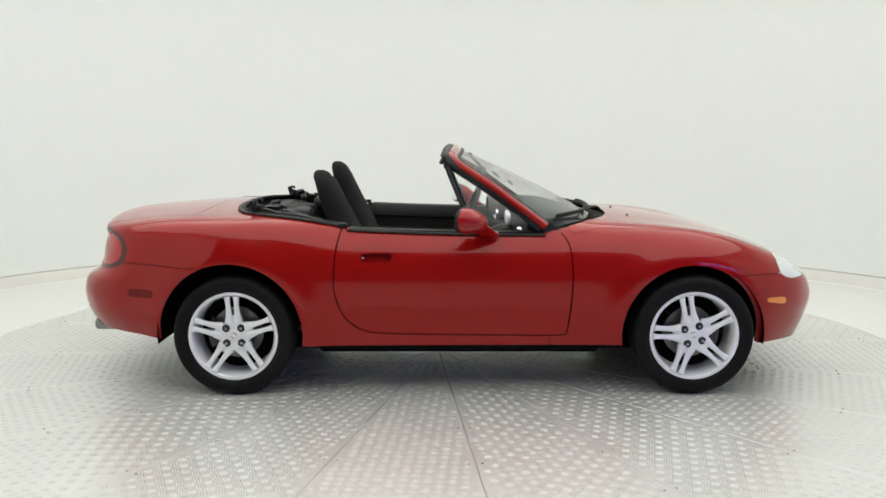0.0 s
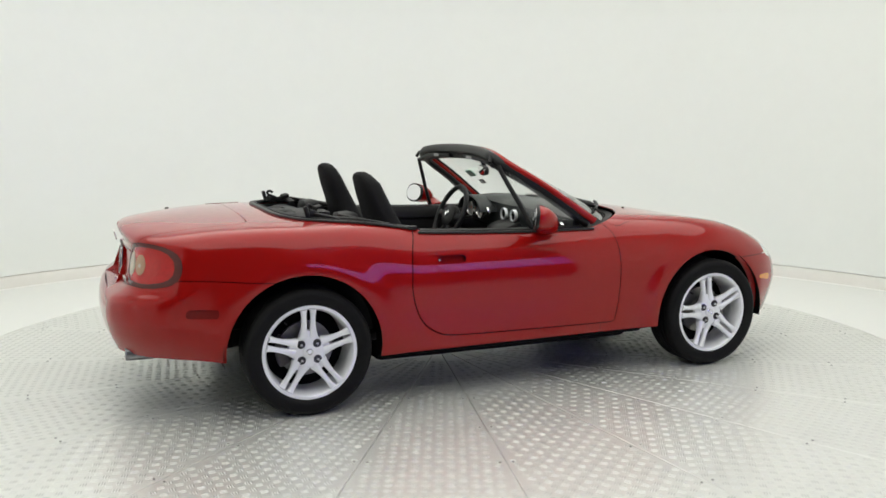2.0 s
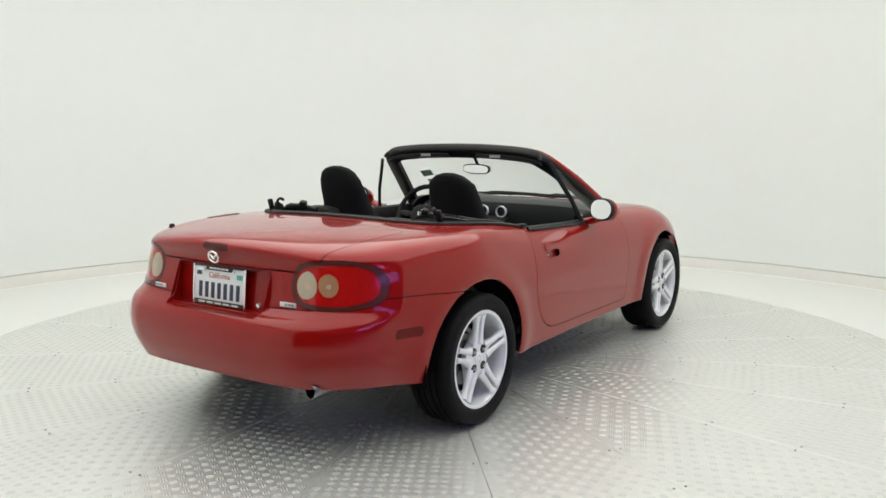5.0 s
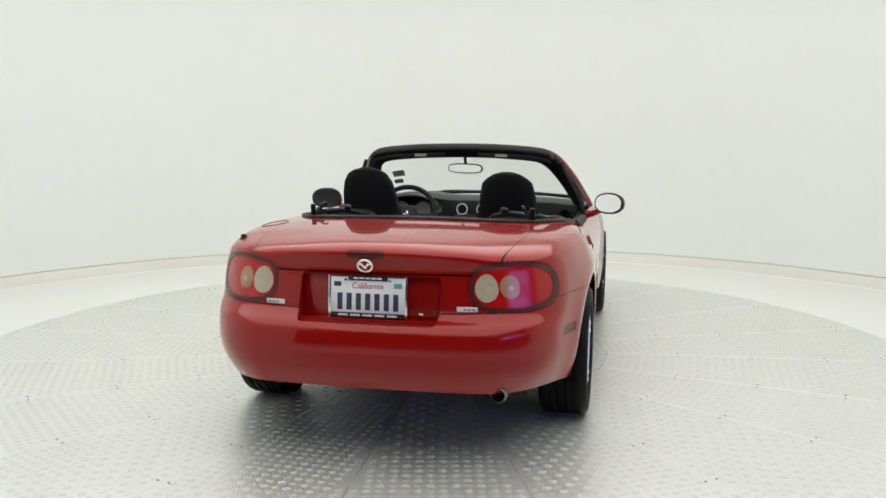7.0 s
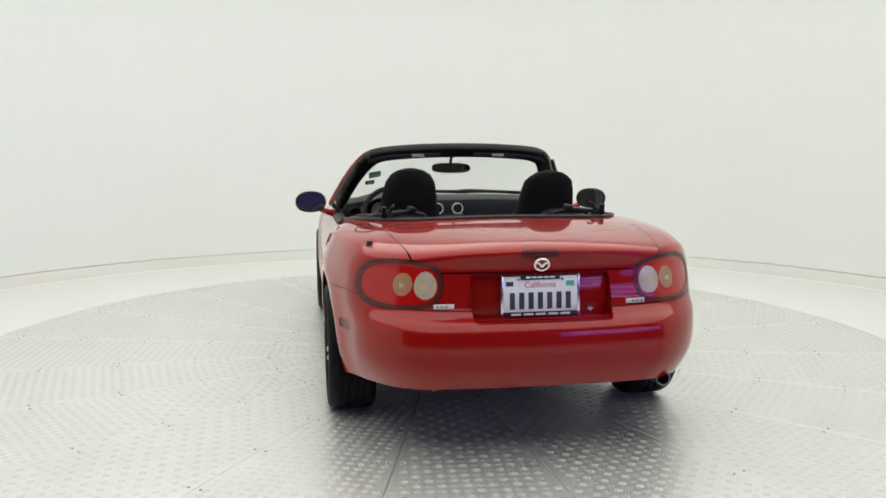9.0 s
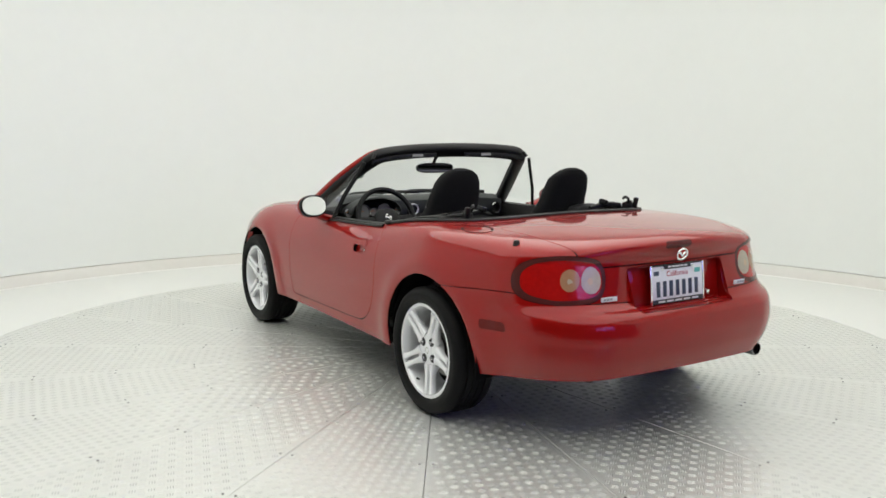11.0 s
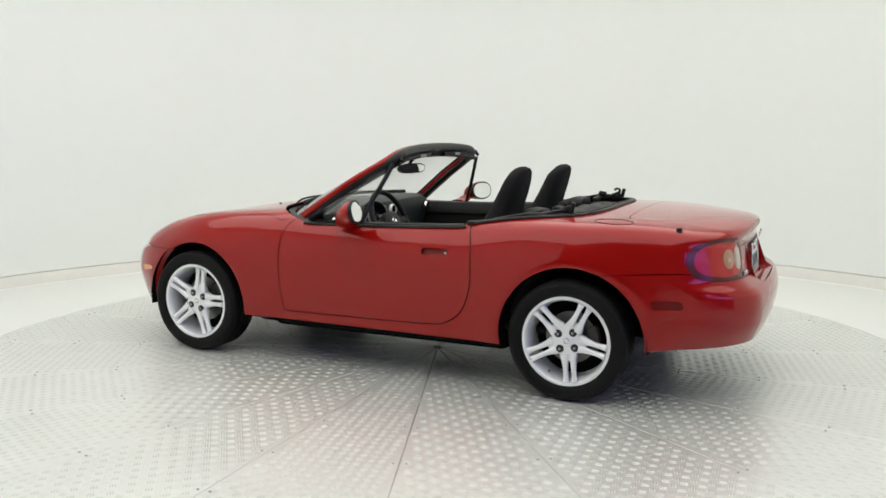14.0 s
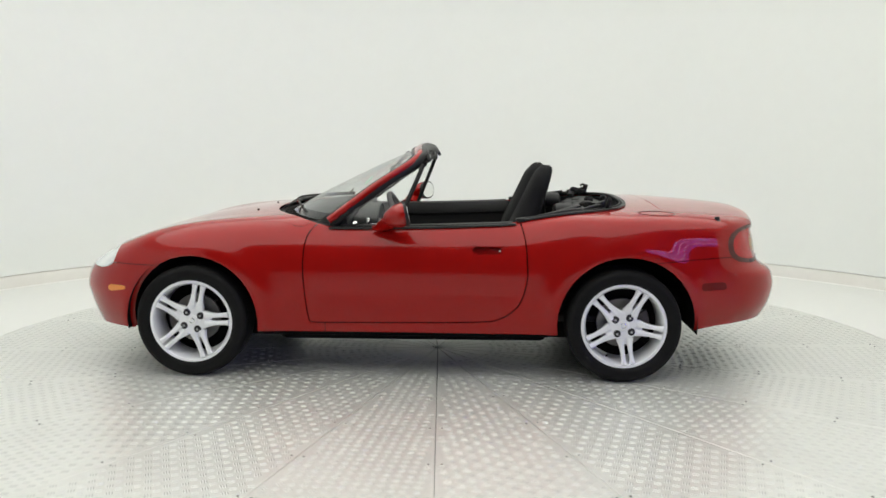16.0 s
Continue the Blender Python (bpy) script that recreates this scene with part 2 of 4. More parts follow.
    m = pose(5.3, -6.6, 2.15, 0, 0, 38)
    win = tagged(new("window_1"), "long blue-lit window band of the hall", "window", kind="structure")
    for k in range(5):
        part("pane", placed(box(0.78, 0.03, 1.25, at=(-1.64 + 0.82 * k, 0, 0)), m), HALL_WINDOW, win)
    for k in range(6):
        part("mullion", placed(box(0.04, 0.06, 1.35, 0.005, (-2.05 + 0.82 * k, 0, 0)), m), ALLOY_DARK, win)
    for z in (0.45, 0.1, -0.3):
        t = tagged(new("tube_light"), "cool fluorescent tube in the hall beside the booth", "tube light", "hall tube lights")
        t.matrix_world = m @ pose(0, 0.25, z)
        part("tube", sweep([(-1.7, 0, 0), (1.7, 0, 0)], 0.028, sides=10), TUBE, t)
        part("housing", box(3.5, 0.05, 0.09, 0.01, (0, -0.06, 0)), ALLOY_DARK, t)


booth()

# ---- the turntable ----
# the seams between its wedge plates, in two slightly different steps
SEAMS = [-84.8 - 18.3 * i for i in range(9)] + [110.5 - 17.7545 * i for i in range(11)]
STEPS = [18.3] * 9 + [17.7545] * 11


def wedge_meshes(half):
    """The wedge plate of that half angle, and its raised bars in crosswise groups of three."""
    n, gap = 8, 0.0007
    outer = [((TABLE_R - 0.003) * math.cos(-half + 2 * half * i / n), (TABLE_R - 0.003) * math.sin(-half + 2 * half * i / n)) for i in range(n + 1)]
    outer[0] = (outer[0][0], outer[0][1] + gap)
    outer[-1] = (outer[-1][0], outer[-1][1] - gap)
    shape = [(0.02, 0.0)] + outer
    bm = bmesh.new()
    top = [bm.verts.new((x, y, 0.0)) for x, y in shape]
    low = [bm.verts.new((x, y, -0.03)) for x, y in shape]
    bm.faces.new(top)
    for i in range(len(shape)):
        j = (i + 1) % len(shape)
        bm.faces.new((top[i], low[i], low[j], top[j]))
    plate = bpy.data.meshes.new("plate")
    bm.to_mesh(plate)
    bm.free()
    plate.materials.append(ALU)
    pitch, verts, faces = 0.047, [], []
    for i in range(1, int(TABLE_R / pitch) + 2):
        for j in range(-12, 13):
            x, y = i * pitch, (j + 0.5) * pitch
            r = math.hypot(x, y)
            if r < 0.09 or r > TABLE_R - 0.035 or abs(math.atan2(y, x)) > half - 0.022 / r:
                continue
            turn = math.pi / 4 + (math.pi / 2 if (i + j) % 2 else 0)
            ux, uy = math.cos(turn), math.sin(turn)
            for k in (-1, 0, 1):
                cx, cy = x - uy * k * 0.0098, y + ux * k * 0.0098
                L, W, h = 0.0205 - 0.0025 * abs(k), 0.0051, 0.0012
                b = len(verts)
                for p, q, z in ((-L, 0, -0.0006), (-L * 0.5, W, -0.0006), (L * 0.5, W, -0.0006), (L, 0, -0.0006), (L * 0.5, -W, -0.0006), (-L * 0.5, -W, -0.0006), (-L * 0.55, 0, h), (L * 0.55, 0, h)):
                    verts.append((cx + ux * p - uy * q, cy + uy * p + ux * q, z))
                faces += [(b, b + 1, b + 6), (b + 1, b + 2, b + 7, b + 6), (b + 2, b + 3, b + 7), (b + 3, b + 4, b + 7), (b + 4, b + 5, b + 6, b + 7), (b + 5, b, b + 6)]
    faces = [f[::-1] for f in faces]
    bars = bpy.data.meshes.new("raised_bars")
    bars.from_pydata(verts, [], faces)
    bars.materials.append(BAR)
    return plate, bars


def turntable():
    table = tagged(new("turntable"), "round turntable of screwed aluminium chequer plates", "turntable", kind="structure")
    part("base", lathe([(0.0, -0.03), (TABLE_R - 0.004, -0.03), (TABLE_R - 0.002, -0.07), (0, -0.07)], 120, "z"), SCREW, table)
    kinds = {step: wedge_meshes(radians(step) / 2) for step in set(STEPS)}
    scr = bmesh.new()
    bmesh.ops.create_cone(scr, cap_ends=True, segments=10, radius1=0.0058, radius2=0.0048, depth=0.003)
    screw = bpy.data.meshes.new("screw")
    scr.to_mesh(screw)
    scr.free()
    screw.materials.append(SCREW)
    for seam, step in zip(SEAMS, STEPS):
        p = new("plate", kinds[step][0])
        p.parent = table
        p.rotation_euler = (0, 0, radians(seam - step / 2))
        bars = new("raised_bars", kinds[step][1])
        bars.parent = p
        tagged(bars, "raised anti-slip bars of the chequer plate", kind="stuff")
        for r in (1.0, 1.41, 1.82, 2.23, 2.64):
            for e in (-1, 1):
                a = e * (radians(step) / 2 - 0.027 / r)
                o = new("screw", screw)
                o.parent = p
                o.location = (r * math.cos(a), r * math.sin(a), 0.0012)
    return table


table = turntable()

# ---- the car: its painted skin is one smooth form, cut along the shut lines into panels ----
def ease(xs, ys):
    """A smooth curve through design values that does not overshoot."""
    xs, ys = np.array(xs, float), np.array(ys, float)
    h, d = np.diff(xs), np.diff(ys) / np.diff(xs)
    m = np.zeros(len(xs))
    m[0], m[-1] = d[0], d[-1]
    for i in range(1, len(xs) - 1):
        if d[i - 1] * d[i] > 0:
            w1, w2 = 2 * h[i] + h[i - 1], h[i] + 2 * h[i - 1]
            m[i] = (w1 + w2) / (w1 / d[i - 1] + w2 / d[i])

    def at(x):
        x = np.clip(np.asarray(x, float), xs[0], xs[-1])
        i = np.clip(np.searchsorted(xs, x, side="right") - 1, 0, len(xs) - 2)
        t = (x - xs[i]) / h[i]
        return ((2 * t ** 3 - 3 * t ** 2 + 1) * ys[i] + (t ** 3 - 2 * t ** 2 + t) * h[i] * m[i]
                + (3 * t ** 2 - 2 * t ** 3) * ys[i + 1] + (t ** 3 - t ** 2) * h[i] * m[i + 1])
    return at


def blend(a, b, r):
    """The larger of two fields with a round of radius r between."""
    return np.where((a > -r) & (b > -r), np.hypot(np.maximum(a + r, 0), np.maximum(b + r, 0)) - r, np.maximum(a, b))


def melt(a, b, k):
    """The larger of two fields, flowing softly from one into the other."""
    m = np.maximum(a, b)
    return m + k * np.log1p(np.exp(-np.abs(a - b) / k))


HALF_WIDTH = ease([-2.05, -1.8, -1.6, -1.4, -1.13, -0.6, 0.0, 0.5, 1.13, 1.5, 1.95], [0.65, 0.707, 0.756, 0.796, 0.823, 0.812, 0.799, 0.795, 0.794, 0.735, 0.635])
REAR_END = ease([0.2, 0.3, 0.40, 0.47, 0.53, 0.560, 0.582, 0.604, 0.64, 0.70, 0.76, 0.80, 0.84, 0.92], [1.92, 1.965, 2.003, 2.013, 2.004, 1.984, 1.948, 1.920, 1.906, 1.894, 1.889, 1.913, 1.945, 1.95])
FRONT_END = ease([0.15, 0.25, 0.35, 0.45, 0.53, 0.60, 0.68, 0.8], [1.78, 1.83, 1.87, 1.895, 1.885, 1.85, 1.79, 1.70])
DECK = ease([-2.0, -1.93, -1.85, -1.6, -1.3, -1.05, -0.6, 0.0, 0.5, 0.71, 0.92, 1.244, 1.573, 1.8, 1.95],
            [0.832, 0.850, 0.863, 0.880, 0.890, 0.890, 0.884, 0.876, 0.872, 0.856, 0.838, 0.790, 0.702, 0.612, 0.54])
CROWN = ease([-2.0, -1.8, -1.5, -1.0, 0.0, 0.8, 1.3, 1.9], [0.25, 0.14, 0.062, 0.052, 0.070, 0.055, 0.04, 0.09])
ARCHES = ((1.1225, 0.300, 0.346), (-1.1455, 0.300, 0.357))


def skin(x, y, z):
    """Negative inside the body; y is the distance from the middle plane."""
    flare = sum(0.012 * np.exp(-((np.hypot(x - cx, z - cz) - r - 0.03) / 0.07) ** 2) for cx, cz, r in ARCHES)
    side = y - (HALF_WIDTH(x) + flare - (0.92 - 0.58 * np.clip((-0.6 - x) / 0.5, 0, 1)) * np.maximum(z - 0.55, 0) ** 2 - (0.45 + 1.6 * np.clip((-1.45 - x) / 0.3, 0, 1)) * np.maximum(0.46 - z, 0) ** 2)
    rear = -x - (REAR_END(z) - 0.12 * y ** 2 - 0.06 * y ** 4)
    front = x - (FRONT_END(z) - 0.26 * y ** 2)
    wing = 0.018 * np.exp(-((x - 1.25) / 0.42) ** 2 - ((y - 0.63) / 0.13) ** 2)
    top = z - (DECK(x) - CROWN(x) * y ** 2 + wing)
    return melt(blend(blend(side, rear, 0.22), front, 0.26), top, 0.054 - 0.014 * np.clip((-0.5 - x) / 0.4, 0, 1))


def top_z(x, y):
    lo, hi = 0.55, 1.0
    for _ in range(30):
        mid = (lo + hi) / 2
        lo, hi = (mid, hi) if float(skin(np.array(x), np.array(abs(y)), np.array(mid))) < 0 else (lo, mid)
    return lo


def skin_half():
    """The half with y >= 0 as points, normals and triangles."""
    a = np.radians(np.linspace(90, 0, 64, endpoint=False))
    stations = [(-1.40, -math.sin(t), math.cos(t)) for t in a] + [(x, 0, 1) for x in np.linspace(-1.40, 1.30, 190)] + [(1.30, math.sin(t), math.cos(t)) for t in a[::-1]]
    S = np.array(stations)
    phi = np.radians(np.concatenate([np.linspace(-32, 62, 120, endpoint=False), np.linspace(62, 90, 22)]))
    ox = np.repeat(S[:, 0], len(phi))
    d = np.stack([np.outer(S[:, 1], np.cos(phi)).ravel(), np.outer(S[:, 2], np.cos(phi)).ravel(), np.tile(np.sin(phi), len(S))], 1)
    z0 = 0.5
    lo, hi = np.zeros(len(ox)), np.full(len(ox), 1.6)
    for _ in range(34):
        mid = (lo + hi) / 2
        inside = skin(ox + mid * d[:, 0], np.abs(mid * d[:, 1]), z0 + mid * d[:, 2]) < 0
        lo, hi = np.where(inside, mid, lo), np.where(inside, hi, mid)
    V = np.stack([ox + lo * d[:, 0], np.abs(lo * d[:, 1]), z0 + lo * d[:, 2]], 1)
    V[np.abs(V[:, 1]) < 1e-5, 1] = 0
    n, m = len(S), len(phi)
    i = (np.arange(n - 1)[:, None] * m + np.arange(m - 1)[None]).ravel()
    T = np.concatenate([np.stack([i, i + m + 1, i + m], 1), np.stack([i, i + 1, i + m + 1], 1)])
    return V, normals_of(V), T


def normals_of(V):
    e, g = 0.004, []
    for k in range(3):
        s = np.zeros(3)
        s[k] = e
        P, Q = V + s, V - s
        g.append(skin(P[:, 0], np.abs(P[:, 1]), P[:, 2]) - skin(Q[:, 0], np.abs(Q[:, 1]), Q[:, 2]))
    N = np.stack(g, 1)
    return N / np.maximum(np.linalg.norm(N, axis=1, keepdims=True), 1e-9)


def clip(mesh, field):
    """What lies where field(x, y, z) < 0, cut cleanly along its zero line."""
    V, N, T = mesh
    f = field(V[:, 0], V[:, 1], V[:, 2])
    f = np.where(np.abs(f) < 1e-7, 1e-7, f)
    s = f < 0
    k = s[T].sum(1)
    keep = [T[k == 3]]
    edges, rows = {}, []
    VV, NN = [], []

    def cut(a, b):
        key = (a, b) if a < b else (b, a)
        if key not in edges:
            t = f[a] / (f[a] - f[b])
            VV.append(V[a] + t * (V[b] - V[a]))
            NN.append(N[a] + t * (N[b] - N[a]))
            edges[key] = len(V) + len(VV) - 1
        return edges[key]
    for t in T[k == 1]:
        i = int(np.argmax(s[t]))
        a, b, c = (int(t[(i + j) % 3]) for j in range(3))
        rows.append((a, cut(a, b), cut(a, c)))
    for t in T[k == 2]:
        i = int(np.argmin(s[t]))
        a, b, c = (int(t[(i + j) % 3]) for j in range(3))
        p, q = cut(a, b), cut(a, c)
        rows += [(p, b, c), (p, c, q)]
    if rows:
        keep.append(np.array(rows))
        V, N = np.concatenate([V, VV]), np.concatenate([N, NN])
    T = np.concatenate(keep)
    used, inv = np.unique(T, return_inverse=True)
    N = N[used]
    return V[used], N / np.linalg.norm(N, axis=1, keepdims=True), inv.reshape(-1, 3)


def outline(points, n=6):
    """A smooth closed line, as a field: negative inside."""
    P = np.array([tuple(v)[:2] for v in smooth_path([(x, y, 0) for x, y in points], n, True)]) if n else np.array(points, float)
    A, B = P, np.roll(P, -1, axis=0)

    def field(u, v):
        u, v = np.asarray(u, float), np.asarray(v, float)
        best, inside = np.full(u.shape, 1e9), np.zeros(u.shape, bool)
        for (ax, ay), (bx, by) in zip(A, B):
            ex, ey = bx - ax, by - ay
            t = np.clip(((u - ax) * ex + (v - ay) * ey) / (ex * ex + ey * ey), 0, 1)
            best = np.minimum(best, np.hypot(u - ax - t * ex, v - ay - t * ey))
            if ay != by:
                inside ^= ((ay > v) != (by > v)) & (u < (bx - ax) * (v - ay) / (by - ay) + ax)
        return np.where(inside, -best, best)
    return field


def mirrored(mesh):
    V, N, T = mesh
    return V * (1, -1, 1), N * (1, -1, 1), T[:, ::-1]


def both(mesh):
    V, N, T = mesh
    W, M, S = mirrored(mesh)
    return np.concatenate([V, W]), np.concatenate([N, M]), np.concatenate([T, S + len(V)])


def offset(mesh, d):
    return mesh[0] + mesh[1] * d, mesh[1], mesh[2]


def panel(name, mesh, mat, parent, label="", depth=0.004):
    """Links a piece of skin, with its rim turned inwards."""
    V, N, T = mesh
    E = np.concatenate([T[:, [0, 1]], T[:, [1, 2]], T[:, [2, 0]]])
    key = np.sort(E, 1)
    code = key[:, 0] * len(V) + key[:, 1]
    _, first, count = np.unique(code, return_index=True, return_counts=True)
    rim = E[first[count == 1]]
    mid = (np.abs(V[rim[:, 0], 1]) < 1e-4) & (np.abs(V[rim[:, 1], 1]) < 1e-4)
    rim = rim[~mid]
    ids, inv = np.unique(rim, return_inverse=True)
    inv = inv.reshape(-1, 2)
    n = len(V)
    W = np.concatenate([V, V[ids], V[ids] - N[ids] * depth])
    M = np.concatenate([N, N[ids], N[ids]])
    a, b = n + inv[:, 0], n + inv[:, 1]
    faces = T.tolist() + np.stack([b, a, a + len(ids), b + len(ids)], 1).tolist()
    return link(name, W, faces, mat, parent, label, normals=M)


car = tagged(new("car"), "red two-seat convertible with folded black soft top, parked on the turntable", "car")

DOOR = outline([(-0.588, 0.93), (-0.592, 0.85), (-0.622, 0.74), (-0.634, 0.62), (-0.632, 0.52), (-0.590, 0.40), (-0.500, 0.328), (-0.38, 0.308), (0.0, 0.300), (0.40, 0.296),
                (0.492, 0.300), (0.508, 0.325), (0.527, 0.48), (0.531, 0.62), (0.516, 0.74), (0.47, 0.805), (0.40, 0.85), (0.30, 0.93)])
OPENING_REAR = [(-1.205, 0.0), (-1.200, 0.25), (-1.165, 0.44), (-1.07, 0.575), (-0.88, 0.662)]
OPENING = outline(OPENING_REAR + [(-0.55, 0.705), (0.0, 0.715), (0.28, 0.715), (0.42, 0.705), (0.56, 0.64), (0.69, 0.48), (0.77, 0.28), (0.80, 0.0),
                   (0.77, -0.28), (0.69, -0.48), (0.56, -0.64), (0.42, -0.705), (0.28, -0.715), (0, -0.715), (-0.55, -0.705)] + [(x, -y) for x, y in OPENING_REAR[:0:-1]])
HOOD = outline([(0.50, 0.0), (0.50, 0.66), (0.70, 0.665), (1.0, 0.655), (1.3, 0.625), (1.5, 0.57), (1.64, 0.47), (1.715, 0.28), (1.735, 0.0), (1.715, -0.28), (1.64, -0.47), (1.0, -0.65), (0.5, -0.66)])
BOOTLID = outline([(-1.350, 0.0), (-1.350, 0.35), (-1.355, 0.50), (-1.39, 0.565), (-1.48, 0.565), (-1.65, 0.545), (-1.80, 0.520), (-1.90, 0.505), (-2.2, 0.50), (-2.2, -0.5), (-1.90, -0.505), (-1.65, -0.545), (-1.39, -0.565), (-1.350, -0.35)], 5)
TAILLAMP = outline([(0.392, 0.705), (0.402, 0.755), (0.44, 0.783), (0.54, 0.797), (0.66, 0.797), (0.78, 0.785), (0.87, 0.757), (0.907, 0.712), (0.895, 0.660), (0.83, 0.627), (0.70, 0.612), (0.58, 0.610), (0.46, 0.618), (0.41, 0.648)])
TAIL_INNER = outline([(0.408, 0.705), (0.417, 0.747), (0.455, 0.770), (0.555, 0.782), (0.66, 0.782), (0.765, 0.770), (0.833, 0.744), (0.858, 0.708), (0.847, 0.668), (0.795, 0.643), (0.685, 0.628), (0.58, 0.625), (0.468, 0.633), (0.422, 0.658)])
HEADLAMP = outline([(0.36, 0.632), (0.40, 0.668), (0.50, 0.684), (0.62, 0.684), (0.71, 0.668), (0.77, 0.630), (0.775, 0.585), (0.68, 0.562), (0.50, 0.560), (0.40, 0.584)])
PLATE_BAY = outline([(-0.275, 0.563), (0.275, 0.563), (0.283, 0.585), (0.283, 0.728), (0.275, 0.741), (-0.275, 0.741), (-0.283, 0.728), (-0.283, 0.585)], 0)
MARK_R = outline([(-1.665, 0.489), (-1.66, 0.482), (-1.535, 0.480), (-1.528, 0.487), (-1.528, 0.512), (-1.535, 0.518), (-1.65, 0.520), (-1.66, 0.515)], 0)
MARK_F = outline([(1.50, 0.462), (1.505, 0.455), (1.60, 0.438), (1.612, 0.445), (1.612, 0.466), (1.60, 0.474), (1.51, 0.476), (1.50, 0.47)], 0)
FUEL = outline([(-1.31 + 0.09 * math.cos(a * math.pi / 8), 0.640 + 0.050 * math.sin(a * math.pi / 8)) for a in range(16)], 2)
GRIP = outline([(-0.500, 0.672), (-0.488, 0.664), (-0.365, 0.664), (-0.352, 0.672), (-0.352, 0.692), (-0.365, 0.700), (-0.488, 0.700), (-0.5, 0.692)], 0)
BRAKE = outline([(-0.058, 0.806), (0.083, 0.806), (0.088, 0.812), (0.088, 0.832), (0.083, 0.838), (-0.058, 0.838), (-0.063, 0.832), (-0.063, 0.812)], 0)
G = 0.0031
tail_u = lambda x, y: np.abs(y) + np.maximum(x + 1.86, 0)
head_u = lambda x, y: np.abs(y) + np.maximum(1.70 - x, 0) * 0.9
BUMP_R = ease([-2.05, -1.93, -1.80, -1.66, -1.30], [0.585, 0.60, 0.628, 0.647, 0.628])


def car_body():
    half = skin_half()
    half = clip(half, lambda x, y, z: ease([-2.05, -1.95, -1.47, -1.40, 1.35, 1.5, 1.9], [0.318, 0.305, 0.268, 0.246, 0.246, 0.246, 0.225])(x) - z)
    for cx, cz, r in ARCHES:
        well = outline([(cx + r * math.cos(radians(a)), cz + r * math.sin(radians(a))) for a in range(-10, 191, 10)] + [(cx - r, 0.0), (cx + r, 0.0)], 0)
        half = clip(half, lambda x, y, z: np.where(y > 0.3, -well(x, z), -1))
    shell = both(clip(offset(half, -0.016), lambda x, y, z: np.where(z > 0.7, 0.006 - OPENING(x, y), -1)))
    shell = clip(shell, lambda x, y, z: np.where(x < -1.6, 0.004 - PLATE_BAY(y, z), -1))
    shell = clip(shell, lambda x, y, z: np.where((np.abs(y) > 0.4) & (np.abs(x) < 0.7), 0.004 - GRIP(x, z), -1))
    link("body_shell", shell[0], shell[2], SHELL, car, "black inner body shell behind the panels", normals=shell[1])
    half = clip(half, lambda x, y, z: np.where(z > 0.7, -OPENING(x, y), -1))
    # lamps and markers out of the skin
    tail = clip(half, lambda x, y, z: np.where(x < -1.3, TAILLAMP(tail_u(x, y), z), 1))
    head = clip(half, lambda x, y, z: np.where(x > 1.2, HEADLAMP(head_u(x, y), z), 1))
    half = clip(half, lambda x, y, z: np.where(x < -1.3, G - TAILLAMP(tail_u(x, y), z), -1))
    half = clip(half, lambda x, y, z: np.where(x > 1.2, G - HEADLAMP(head_u(x, y), z), -1))
    mark_r = clip(half, lambda x, y, z: np.where(y > 0.5, MARK_R(x, z), 1))
    mark_f = clip(half, lambda x, y, z: np.where(y > 0.3, MARK_F(x, z), 1))
    for m in (MARK_R, MARK_F):
        half = clip(half, lambda x, y, z: np.where(y > 0.3, 0.001 - m(x, z), -1))
    # rear bumper, front bumper
    rb = lambda x, y, z: np.maximum(z - BUMP_R(x), x + 1.2)
    fb = lambda x, y, z: np.maximum(z - (0.592 - 0.02 * np.maximum(x - 1.6, 0)), 1.25 - x)
    bay = lambda x, y, z: np.where(x < -1.6, PLATE_BAY(y, z), 1)
    rear_b = clip(clip(half, lambda x, y, z: rb(x, y, z) + G * 0.6), lambda x, y, z: 0.0 - bay(x, y, z))
    panel("rear_bumper", both(rear_b), PAINT, car, "red painted rear bumper")
    front_b = clip(half, lambda x, y, z: fb(x, y, z) + G * 0.6)
    mouth = outline([(-0.42, 0.33), (0.42, 0.33), (0.47, 0.37), (0.40, 0.43), (0.2, 0.455), (-0.2, 0.455), (-0.40, 0.43), (-0.47, 0.37)], 3)
    front_b = clip(front_b, lambda x, y, z: np.where(x > 1.5, -mouth(y, z), -1))
    panel("front_bumper", both(front_b), PAINT, car, "red painted front bumper with a wide mouth", 0.03)
    half = clip(clip(half, lambda x, y, z: G * 0.6 - rb(x, y, z)), lambda x, y, z: G * 0.6 - fb(x, y, z))
    # lid, hood, doors
    lid = lambda x, y, z: np.maximum(BOOTLID(x, y), 0.748 - z)
    lid_mesh = both(clip(half, lambda x, y, z: lid(x, y, z) + G))
    lamp = clip(lid_mesh, lambda x, y, z: np.where(x < -1.7, BRAKE(y, z), 1))
    lid_mesh = clip(lid_mesh, lambda x, y, z: np.where(x < -1.7, 0.001 - BRAKE(y, z), -1))
    panel("brake_light", offset(lamp, -0.002), LENS_BRAKE, car, "dark red high brake light")
    panel("boot_lid", lid_mesh, PAINT, car, "red boot lid with a raised lip")
    half = clip(half, lambda x, y, z: G - lid(x, y, z))
    hood = lambda x, y, z: np.where(z > 0.5, HOOD(x, y), 1)
    panel("hood", both(clip(half, lambda x, y, z: hood(x, y, z) + G * 0.7)), PAINT, car, "red hood")
    half = clip(half, lambda x, y, z: G * 0.7 - hood(x, y, z))
    door_f = lambda x, y, z: np.where(y > 0.4, DOOR(x, z), 1)
    door = clip(half, lambda x, y, z: door_f(x, y, z) + G)
